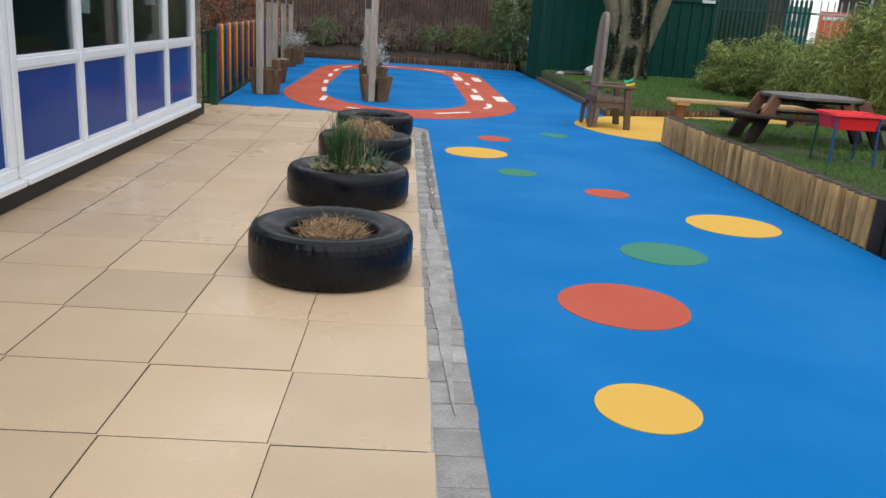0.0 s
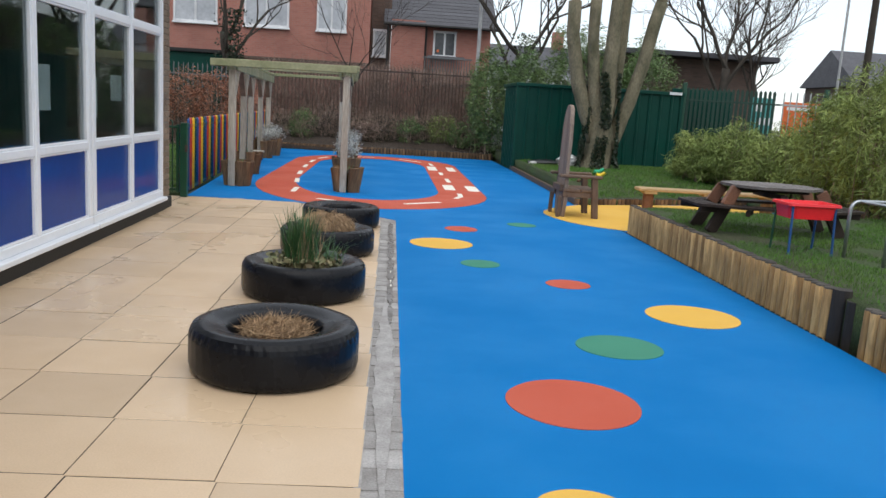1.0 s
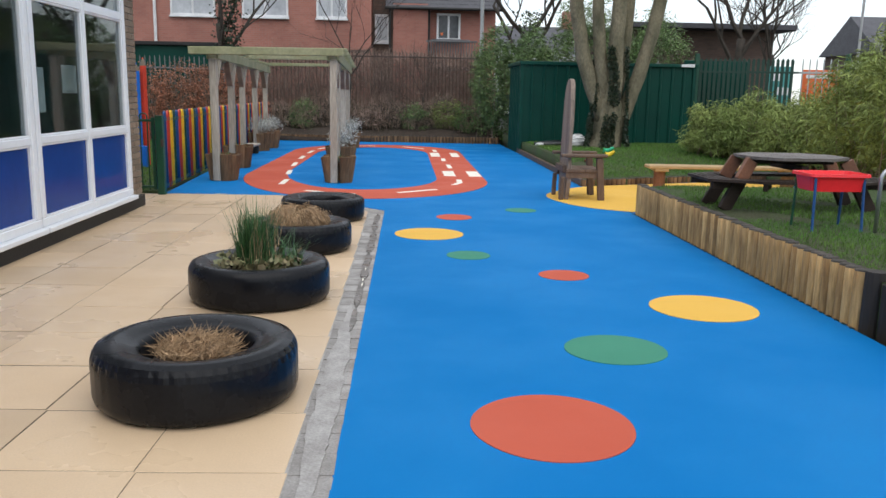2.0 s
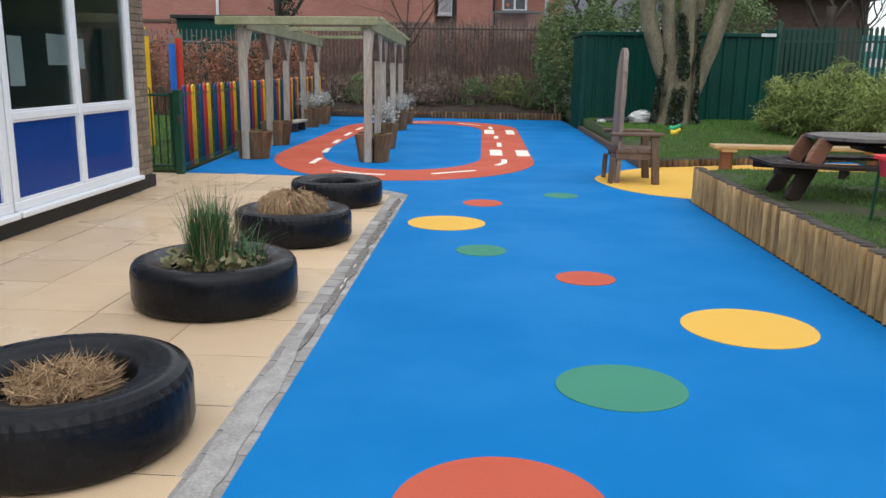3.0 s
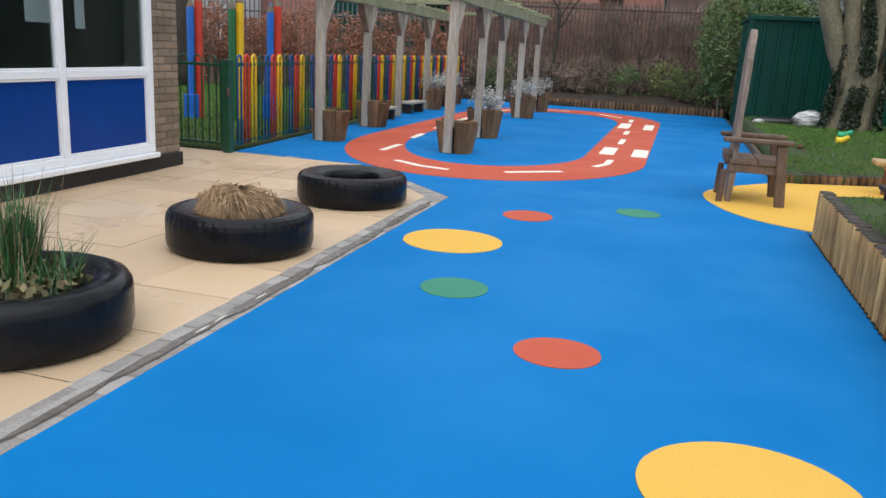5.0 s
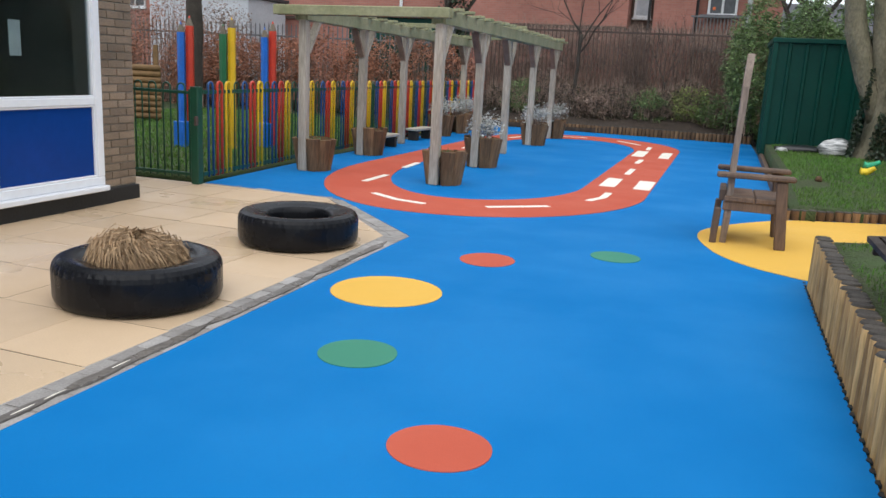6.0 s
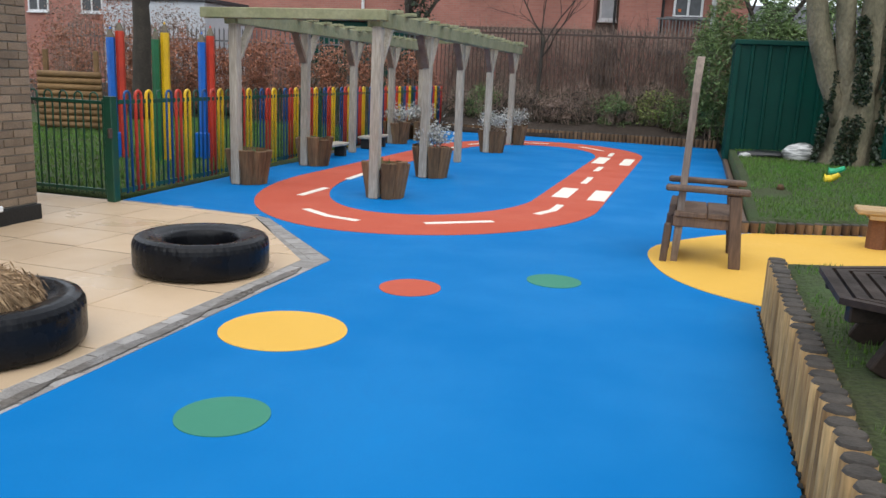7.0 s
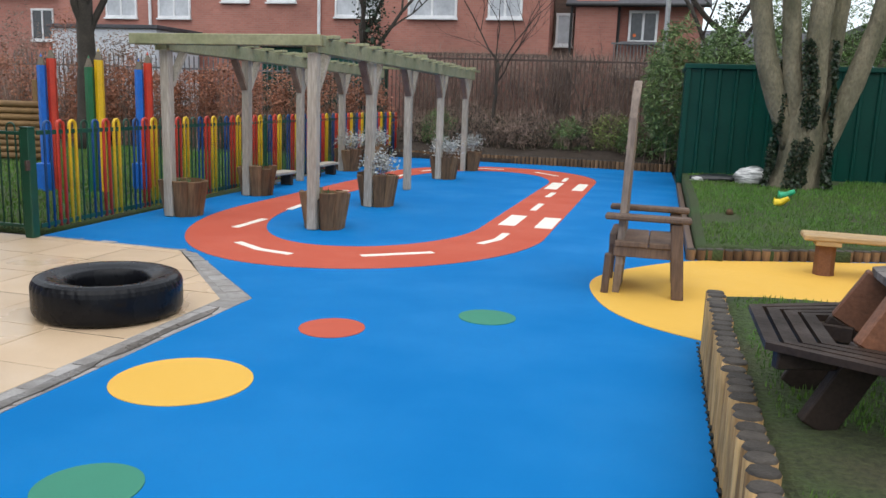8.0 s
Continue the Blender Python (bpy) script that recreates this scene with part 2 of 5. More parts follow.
    dark_pane=mat("dark_window_pane", (0.05, 0.055, 0.065), rough=0.1, fine=10, bump=0),
    galv=mat("galvanised_steel", (0.48, 0.50, 0.52), (0.36, 0.38, 0.40), rough=0.35, metal=0.85, scale=5, fine=40, var=0.12, bump=0.05),
    grey_metal=mat("grey_fence_steel", (0.16, 0.165, 0.17), rough=0.5, metal=0.4, fine=30, bump=0),
    dark_metal=mat("rusty_dark_railing", (0.055, 0.042, 0.035), (0.09, 0.05, 0.035), rough=0.7, fine=30, bump=0.1),
    red_plastic=mat("red_plastic", (0.80, 0.020, 0.028), (0.72, 0.018, 0.025), rough=0.35, scale=3, fine=30, var=0.05, bump=0.03),
    dim_green=mat("dull_green_fence_paint", (0.006, 0.042, 0.027), rough=0.5, fine=30, bump=0),
    orange=mat("orange_sign", (0.75, 0.16, 0.035), (0.62, 0.12, 0.03), rough=0.45, scale=2, fine=15, var=0.1, bump=0),
    teal=mat("teal_sign", (0.08, 0.32, 0.30), (0.05, 0.24, 0.23), rough=0.45, scale=2, fine=15, var=0.1, bump=0),
    white_wall=mat("white_render", (0.58, 0.61, 0.64), (0.48, 0.50, 0.53), rough=0.8, scale=0.6, fine=15, var=0.08),
    bag=mat("striped_white_sack", (0.62, 0.62, 0.60), (0.16, 0.17, 0.16), rough=0.5, scale=14, fine=40, contrast=0.15, stretch=(0.25, 0.25, 1.6)),
    black_sack=mat("black_sack", (0.015, 0.016, 0.017), rough=0.3, fine=20, bump=0.6, depth=0.02),
    stone=mat("white_stone", (0.55, 0.55, 0.53), rough=0.8, fine=40),
    lime=mat("bright_toy_plastic", (0.85, 0.62, 0.02), rough=0.4, fine=20, bump=0),
    toy_green=mat("green_toy_plastic", (0.02, 0.42, 0.20), rough=0.4, fine=20, bump=0),
    gold_log=mat("golden_log", (0.24, 0.14, 0.055), (0.15, 0.085, 0.035), rough=0.75, scale=5, fine=40, rand=0.15),
    lamp_glow=mat("concrete_pole", (0.40, 0.41, 0.41), rough=0.7, fine=40),
)
M["glass"] = glass_mat("window_glass")


# ---- building helpers ----
def empty(name, loc=(0, 0, 0), rz=0.0, **tags):
    ob = new(name)
    ob.empty_display_size = 0.1
    ob.matrix_basis = pose(*loc, 0, 0, rz)
    return tagged(ob, **tags)


def link(name, mesh, material, parent=None, label="", m=None):
    if material is not None and not mesh.materials:
        mesh.materials.append(material)
    ob = new(name, mesh)
    if parent is not None:
        ob.parent = parent
    if m is not None:
        ob.matrix_basis = m
    return tagged(ob, label=label)


def part(name, bm, material, parent=None, label="", smooth=False, m=None):
    """One mesh object from a bmesh, under a thing or a part."""
    bmesh.ops.recalc_face_normals(bm, faces=bm.faces[:])
    mesh = bpy.data.meshes.new(name)
    bm.to_mesh(mesh)
    bm.free()
    if smooth:
        for p in mesh.polygons:
            p.use_smooth = True
    return link(name, mesh, material, parent, label, m)


def box(cx, cy, cz, sx, sy, sz, bevel=0.0, rot=None, bm=None):
    """A box by its centre and size, with softened edges, turned by a matrix about its centre."""
    bm = bm or bmesh.new()
    made = bmesh.ops.create_cube(bm, size=1.0)["verts"]
    m = Matrix.Translation((cx, cy, cz)) @ (rot or Matrix()) @ Matrix.Diagonal((sx, sy, sz, 1))
    bmesh.ops.transform(bm, matrix=m, verts=made)
    if bevel:
        edges = list({e for v in made for e in v.link_edges})
        bmesh.ops.bevel(bm, geom=edges, offset=bevel, segments=1, affect="EDGES")
    return bm


def bar(a, b, w, h, bevel=0.004, bm=None, up=(0, 0, 1)):
    """A squared timber from a to b, w wide and h high."""
    a, b = Vector(a), Vector(b)
    d = b - a
    z = d.normalized()
    x = z.cross(Vector(up))
    if x.length < 1e-4:
        x = Vector((1, 0, 0))
    x.normalize()
    y = z.cross(x)
    rot = Matrix((x, y, z)).transposed().to_4x4()
    c = (a + b) / 2
    return box(c.x, c.y, c.z, w, h, d.length, bevel, rot, bm)


def tube(points, radii, sides=8, bm=None, wob=0.0, cap=True, seed=0.0):
    """A round, tapering tube along points."""
    bm = bm or bmesh.new()
    pts = [Vector(p) for p in points]
    rings, ref = [], None
    for i, p in enumerate(pts):
        d = (pts[min(i + 1, len(pts) - 1)] - pts[max(i - 1, 0)]).normalized()
        if ref is None:
            ref = d.orthogonal().normalized()
        x = (ref - d * ref.dot(d)).normalized()
        ref = x
        y = d.cross(x)
        r = radii[i] if hasattr(radii, "__len__") else radii
        ring = []
        for k in range(sides):
            a = 2 * math.pi * k / sides
            q = r * (1 + (wob * noise.noise(Vector((p.x * 2 + math.cos(a) * 0.8, p.y * 2 + math.sin(a) * 0.8, p.z * 1.5 + seed))) if wob else 0))
            ring.append(bm.verts.new(p + x * math.cos(a) * q + y * math.sin(a) * q))
        rings.append(ring)
    for r0, r1 in zip(rings, rings[1:]):
        for k in range(sides):
            bm.faces.new((r0[k], r0[(k + 1) % sides], r1[(k + 1) % sides], r1[k]))
    if cap:
        bm.faces.new(rings[0][::-1])
        bm.faces.new(rings[-1])
    return bm


def curve_points(ctrl, n=8):
    """Smooth points through control points (closed loops repeat their first point)."""
    c = [Vector(p) for p in ctrl]
    closed = (c[0] - c[-1]).length < 1e-6
    out = []
    for i in range(len(c) - 1):
        p0 = c[i - 1] if i else (c[-2] if closed else c[0])
        p1, p2 = c[i], c[i + 1]
        p3 = c[i + 2] if i + 2 < len(c) else (c[1] if closed else c[-1])
        for k in range(n):
            t = k / n
            out.append(0.5 * (2 * p1 + (p2 - p0) * t + (2 * p0 - 5 * p1 + 4 * p2 - p3) * t * t + (3 * p1 - p0 - 3 * p2 + p3) * t ** 3))
    if not closed:
        out.append(c[-1])
    return out


def plate(outline, z0, z1, bm=None):
    """A flat slab with the outline given in plan."""
    bm = bm or bmesh.new()
    top = [bm.verts.new((p[0], p[1], z1)) for p in outline]
    low = [bm.verts.new((p[0], p[1], z0)) for p in outline]
    f = bm.faces.new(top)
    n = len(top)
    for i in range(n):
        bm.faces.new((top[i], low[i], low[(i + 1) % n], top[(i + 1) % n]))
    bmesh.ops.triangulate(bm, faces=[f])
    return bm


def ring_plate(outer, inner, z0, z1):
    bm = bmesh.new()
    n = len(outer)
    vo = [bm.verts.new((*p[:2], z1)) for p in outer]
    vi = [bm.verts.new((*p[:2], z1)) for p in inner]
    wo = [bm.verts.new((*p[:2], z0)) for p in outer]
    wi = [bm.verts.new((*p[:2], z0)) for p in inner]
    for i in range(n):
        j = (i + 1) % n
        bm.faces.new((vo[i], vo[j], vi[j], vi[i]))
        bm.faces.new((wo[i], wo[j], vo[j], vo[i]))
        bm.faces.new((vi[i], vi[j], wi[j], wi[i]))
    return bm


def leaf_mesh(name, centres, size, rng, length=2.2, droop=0.3, up=0.0):
    """Many folded leaves, each of four corners round its own place."""
    c = np.asarray(centres, float)
    n = len(c)
    d = rng.normal(size=(n, 3))
    d[:, 2] = d[:, 2] * 0.6 - droop + up
    d /= np.linalg.norm(d, axis=1)[:, None]
    s = rng.normal(size=(n, 3))
    s -= d * (s * d).sum(1)[:, None]
    s /= np.linalg.norm(s, axis=1)[:, None]
    w = np.asarray(size) * rng.uniform(0.6, 1.4, n)[:, None]
    l = w * length
    v = np.stack([c, c + d * l * 0.45 + s * w * 0.5, c + d * l, c + d * l * 0.45 - s * w * 0.5], 1).reshape(-1, 3)
    f = np.arange(n * 4).reshape(n, 4)
    mesh = bpy.data.meshes.new(name)
    mesh.from_pydata(v.tolist(), [], f.tolist())
    return mesh


def blade_mesh(name, roots, height, width, rng, lean=0.35):
    """Many grass blades: a bent strip with a pointed tip for each root."""
    r = np.asarray(roots, float)
    n = len(r)
    a = rng.uniform(0, 2 * np.pi, n)
    h = np.asarray(height) * rng.uniform(0.55, 1.35, n)
    out = np.stack([np.cos(a), np.sin(a), np.zeros(n)], 1)
    side = np.stack([-np.sin(a), np.cos(a), np.zeros(n)], 1) * width / 2
    k = rng.uniform(0.1, 1.0, n)[:, None] * lean * h[:, None]
    upv = np.array([0, 0, 1.0])
    mid = r + upv * (h * 0.6)[:, None] + out * k * 0.4
    tip = r + upv * h[:, None] * 0.97 + out * k
    v = np.stack([r - side, r + side, mid + side * 0.7, mid - side * 0.7, tip], 1).reshape(-1, 3)
    b = np.arange(n)[:, None] * 5
    q = (b + np.array([0, 1, 2, 3])).tolist()
    t = (b + np.array([3, 2, 4])).tolist()
    mesh = bpy.data.meshes.new(name)
    mesh.from_pydata(v.tolist(), [], q + t)
    return mesh


def twig_mesh(name, starts, ends, width, rng):
    """Many thin three-sided twigs."""
    a, b = np.asarray(starts, float), np.asarray(ends, float)
    n = len(a)
    d = b - a
    d /= np.linalg.norm(d, axis=1)[:, None] + 1e-9
    s = np.cross(d, rng.normal(size=(n, 3)))
    s /= np.linalg.norm(s, axis=1)[:, None] + 1e-9
    u = np.cross(d, s)
    w = width * rng.uniform(0.5, 1.3, n)[:, None]
    v = np.stack([a + s * w, a - s * w * 0.5 + u * w * 0.86, a - s * w * 0.5 - u * w * 0.86, b], 1).reshape(-1, 3)
    i = np.arange(n)[:, None] * 4
    f = np.concatenate([i + np.array([0, 1, 3]), i + np.array([1, 2, 3]), i + np.array([2, 0, 3])]).tolist()
    mesh = bpy.data.meshes.new(name)
    mesh.from_pydata(v.tolist(), [], f)
    return mesh


# ---- ground, blue play surface, paving ----
bm = plate([(-300, -300), (300, -300), (300, 400), (-300, 400)], -0.4, -0.06)
tagged(part("ground", bm, M["far_ground"]), label="dark grey tarmac ground stretching to the horizon", category="ground", kind="structure")

BLUE = [(0.32, -6), (3.50, -6), (3.50, 11.0), (8.4, 11.0), (8.4, 16.0), (3.50, 14.1), (3.52, 22.0), (3.45, 25.6), (-3.52, 25.9),
        (-2.80, 12.52), (-1.15, 12.46), (-0.95, 12.36), (0.345, 11.02), (0.322, 4.0)]
tagged(part("play_surface", plate(BLUE, -0.05, 0.0), M["blue"]), label="bright blue rubber wetpour play surface, slightly damp",
       category="play surface", kind="structure")

YELLOW = curve_points([(3.54, 11.12, 0), (3.13, 11.40, 0), (2.83, 11.87, 0), (2.68, 12.62, 0), (2.88, 13.22, 0), (3.49, 13.98, 0),
                       (4.16, 14.30, 0), (5.48, 14.80, 0), (6.6, 15.2, 0)], 6)
bm = plate([(p.x, p.y) for p in YELLOW] + [(7.2, 15.2), (7.2, 11.12)], -0.02, 0.005)
tagged(part("yellow_seating_patch", bm, M["yellow"]), label="golden yellow rubber patch set into the blue surface", category="play surface", kind="structure")

DISCS = [("yellow", 1.033, 3.035, 0.217, 0.221),
         ("red", 1.259, 4.276, 0.366, 0.370),
         ("green", 1.829, 5.382, 0.298, 0.280),
         ("yellow", 2.702, 6.332, 0.374, 0.364),
         ("red", 1.908, 7.356, 0.207, 0.197),
         ("green", 1.182, 8.165, 0.201, 0.207),
         ("yellow", 0.852, 9.308, 0.363, 0.367),
         ("red", 1.191, 10.509, 0.214, 0.229),
         ("green", 2.088, 11.161, 0.202, 0.201)]
for colour, x, y, r, r_y in DISCS:
    rim = [(x + r * math.cos(a) * (1 + 0.008 * math.sin(3 * a + x * 9)), y + r_y * math.sin(a) * (1 + 0.008 * math.sin(2 * a + y * 7))) for a in np.linspace(0, 2 * math.pi, 49)[:-1]]
    ob = part("floor_disc", plate(rim, -0.02, 0.004), M[colour])
    size = "large" if r > 0.3 else "small"
    tagged(ob, label=f"{size} {colour} rubber disc inlaid in the blue play surface", category="floor marking", group="floor discs")


def oval(cx, a_left, a_right, y0, y1, b_sw, b_se, b_ne, b_nw, n=24):
    """An oval loop with straight sides and four corners of their own depth."""
    pts = []
    for k in range(n):
        t = k / n * math.pi / 2
        pts.append((cx + a_right * math.sin(t), y0 + b_se * (1 - math.cos(t))))
    for k in range(n):
        t = k / n * math.pi / 2
        pts.append((cx + a_right * math.cos(t), y1 - b_ne * (1 - math.sin(t))))
    for k in range(n):
        t = k / n * math.pi / 2
        pts.append((cx - a_left * math.sin(t), y1 - b_nw * (1 - math.cos(t))))
    for k in range(n):
        t = k / n * math.pi / 2
        pts.append((cx - a_left * math.cos(t), y0 + b_sw * (1 - math.sin(t))))
    return pts


track = empty("race_track", label="terracotta red oval race track inlaid in blue rubber", category="race track", kind="structure")
part("roadway", ring_plate(oval(-0.1, 2.1, 2.1, 12.13, 24.3, 3.5, 2.6, 2.6, 2.8), oval(-0.12, 1.42, 1.28, 13.22, 23.15, 3.0, 1.9, 2.2, 2.4), -0.02, 0.005),
     M["red"], track)


def stripe(points, width):
    """A painted line along points."""
    p = [Vector((*q, 0)) for q in points]
    left, right = [], []
    for i, q in enumerate(p):
        d = (p[min(i + 1, len(p) - 1)] - p[max(i - 1, 0)]).normalized()
        s = Vector((-d.y, d.x, 0)) * width / 2
        left.append(q + s)
        right.append(q - s)
    part("road_marking", plate([(v.x, v.y) for v in left + right[::-1]], 0.002, 0.009), M["white_line"], track)


for pts in ([(-1.36, 13.80), (-1.37, 14.53)], [(-1.48, 15.42), (-1.54, 16.15)], [(-1.62, 17.1), (-1.66, 17.9)], [(-1.70, 18.9), (-1.72, 19.7)],
            [(-1.72, 20.6), (-1.70, 21.4)], [(-1.64, 22.1), (-1.45, 22.8)],
            [(-0.88, 13.00), (-0.50, 12.74), (-0.13, 12.65)], [(0.50, 12.86), (1.08, 13.33)], [(1.40, 14.02), (1.52, 14.38), (1.53, 14.84)],
            [(1.50, 17.02), (1.50, 17.85)], [(1.46, 18.78), (1.47, 19.5)], [(1.38, 21.65), (1.36, 22.4)], [(1.11, 22.80), (0.55, 23.48)],
            [(-0.20, 23.72), (-0.85, 23.55)]):
    stripe(pts, 0.09)
for x0, x1, y0, y1 in ((1.31, 1.52, 15.45, 16.40), (1.76, 1.98, 15.42, 16.38), (1.22, 1.44, 20.06, 21.30), (1.71, 1.90, 20.06, 21.30)):
    stripe([((x0 + x1) / 2, y0), ((x0 + x1) / 2, y1)], x1 - x0)

# buff paving
base = [(-2.84, -6), (0.142, -6), (0.142, 4.0), (0.142, 10.85), (-1.0, 12.28), (-1.18, 12.40), (-2.80, 12.46), (-5.0, 12.46), (-5.0, 11.25), (-2.84, 11.25)]
paving = tagged(part("paving", plate(base, -0.07, -0.0028), M["joint"]), label="wet buff concrete paving slabs with dark open joints",
                category="paving", kind="structure")
# setts along the edge
kerb = empty("sett_channel", label="grey concrete sett edging with dark cement smears", category="kerb", kind="structure")
part("bedding", plate([(0.1435, -6), (0.33, -6), (0.33, 4.0), (0.352, 11.03), (-0.95, 12.46), (-1.15, 12.54), (-2.8, 12.60), (-2.8, 12.44), (-1.17, 12.38), (-1.02, 12.26), (0.120, 10.92), (0.1435, 10.85), (0.1435, 4.0)],
                      -0.07, -0.0035), M["sett"], kerb)
part("mortar_fillet", plate([(0.118, -4.0), (0.149, -4.0), (0.149, 10.85), (0.118, 10.85)], -0.06, -0.0020), M["pale_sett"], kerb, "pale mortar line between slabs and setts")

# raised bed and lawns
def terrain(name, x0, x1, y0, y1, step, height, material, label, keep=lambda x, y: True):
    bm = bmesh.new()
    nx, ny = int((x1 - x0) / step) + 1, int((y1 - y0) / step) + 1
    grid = [[bm.verts.new((x0 + (x1 - x0) * i / (nx - 1), y0 + (y1 - y0) * j / (ny - 1), 0)) for i in range(nx)] for j in range(ny)]
    for row in grid:
        for v in row:
            v.co.z = height(v.co.x, v.co.y)
    for j in range(ny - 1):
        for i in range(nx - 1):
            c = (grid[j][i].co + grid[j + 1][i + 1].co) / 2
            if keep(c.x, c.y):
                bm.faces.new((grid[j][i], grid[j][i + 1], grid[j + 1][i + 1], grid[j + 1][i]))
    bmesh.ops.delete(bm, geom=[v for v in bm.verts if not v.link_faces], context="VERTS")
    low = bmesh.ops.extrude_face_region(bm, geom=bm.faces[:])["geom"]
    for v in [g for g in low if isinstance(g, bmesh.types.BMVert)]:
        v.co.z = -0.08
    return tagged(part(name, bm, material, smooth=True), label=label, category="lawn", kind="structure")


def bed_z(x, y):
    return 0.362 + 0.02 * noise.noise(Vector((x * 0.9, y * 0.9, 3))) - 0.03 * math.exp(-((x - 3.65) / 0.2) ** 2)


def lawn_z(x, y):
    edge = 14.12 + 0.40 * (x - 3.5)
    rise = min(max((y - edge) / 3.0, 0), 1)
    return 0.10 + 0.20 * rise + 0.03 * noise.noise(Vector((x * 0.7, y * 0.7, 8)))


def left_z(x, y):
    return 0.01 + 0.03 * noise.noise(Vector((x * 0.5, y * 0.5, 1)))


def bank_z(x, y):
    return 0.12 + 0.5 * min(max((y - 25.7) / 2.0, 0), 1) + 0.10 * noise.noise(Vector((x * 1.3, y * 1.3, 5)))


terrain("raised_lawn", 3.60, 11.5, -6, 11.0, 0.25, bed_z, M["grass_ground"], "worn green grass of the raised bed behind a log wall")
terrain("upper_lawn", 3.60, 12.5, 14.15, 30, 0.25, lawn_z, M["grass_ground"], "mossy green lawn rising towards the shed",
        lambda x, y: y > 14.15 + 0.40 * (x - 3.5) and x < 12.4)
terrain("nursery_lawn", -22.0, -3.0, 12.75, 26.8, 0.6, left_z, M["grass_ground"], "flat green lawn behind the rainbow railings",
        lambda x, y: x < -2.95 - (y - 12.4) * 0.06)
terrain("planting_bank", -22.0, 3.5, 25.7, 29.5, 0.3, bank_z, M["soil"], "dark soil planting bank below the boundary railings")
terrain("side_strip", 7.3, 12.5, 11.0, 18.5, 0.3, lambda x, y: 0.12 + 0.02 * noise.noise(Vector((x, y, 2))), M["grass_ground"],
        "shaded grass strip under the bamboo", lambda x, y: y < 14.15 + 0.40 * (x - 3.5) + 0.3)

rng = np.random.default_rng(5)


def sow(name, n, x, y, zf, height, width, keep, label):
    xs, ys = rng.uniform(*x, n), rng.uniform(*y, n)
    pts = [(a, b, zf(a, b) - 0.005) for a, b in zip(xs, ys) if keep(a, b)]
    ob = link(name, blade_mesh(name, pts, height, width, rng), M["blade"])
    tagged(ob, label=label, category="grass", kind="stuff")


sow("bed_grass", 60000, (3.68, 7.5), (3.0, 10.95), bed_z, 0.032, 0.007,
    lambda x, y: noise.noise(Vector((x * 1.1, y * 1.1, 0))) > -0.30 and not (x > 4.5 and y < 8.2 and noise.noise(Vector((x * 2, y * 2, 4))) < 0.1),
    "short patchy lawn grass with muddy bare spots")
sow("lawn_grass", 50000, (3.70, 9.5), (14.2, 22.0), lawn_z, 0.042, 0.010,
    lambda x, y: y > 14.3 + 0.40 * (x - 3.5) and noise.noise(Vector((x * 0.9, y * 0.9, 7))) > -0.6, "short green lawn grass")
sow("far_grass", 45000, (-11, -3.2), (12.8, 24), left_z, 0.05, 0.014, lambda x, y: x < -3.05 - (y - 12.4) * 0.06, "short vivid green lawn grass")

# ---- log walls ----
def log_meshes(radius, length, count=4, squash=1.2, side="log"):
    made = []
    for k in range(count):
        bm = bmesh.new()
        n, rings = 10, []
        for z, s in ((-0.08, 1.0), (length * 0.5, 1.0), (length - 0.012, 1.0), (length, 0.88)):
            rings.append([bm.verts.new((squash * radius * s * math.cos(2 * math.pi * i / n) * (1 + 0.05 * noise.noise(Vector((i, z * 6, k * 7)))),
                                        radius * s * math.sin(2 * math.pi * i / n), z)) for i in range(n)])
        for a, b in zip(rings, rings[1:]):
            for i in range(n):
                bm.faces.new((a[i], a[(i + 1) % n], b[(i + 1) % n], b[i]))
        top = bm.faces.new(rings[-1])
        bmesh.ops.recalc_face_normals(bm, faces=bm.faces[:])
        mesh = bpy.data.meshes.new("log")
        bm.faces.ensure_lookup_table()
        for f in bm.faces:
            f.material_index = 1 if f is top or min(v.co.z for v in f.verts) > length - 0.02 else 0
            f.smooth = f is not top
        bm.to_mesh(mesh)
        bm.free()
        mesh.materials.append(M[side])
        mesh.materials.append(M["log_top"])
        made.append(mesh)
    return made


rnd = random.Random(11)
wall_logs = log_meshes(0.0465, 0.385)
low_logs = log_meshes(0.046, 0.20, 3, 1.1, "stave")


def log_row(name, a, b, meshes, pitch, label, drop=lambda s: 0.0, jitter=0.005):
    thing = empty(name, label=label, category="log edging", kind="structure")
    a, b = Vector((*a, 0)), Vector((*b, 0))
    d = (b - a).normalized()
    rz = math.degrees(math.atan2(d.y, d.x)) - 90
    n = int((b - a).length / pitch)
    for i in range(n):
        p = a + d * (pitch * (i + 0.5))
        m = pose(p.x + rnd.uniform(-1, 1) * 0.004, p.y, rnd.uniform(-1, 1) * jitter - drop(i * pitch), rnd.uniform(-1, 1), rnd.uniform(-1, 1), rz + 180 * (i % 2))
        link("log", meshes[rnd.randrange(len(meshes))], None, thing, m=m)
    return thing


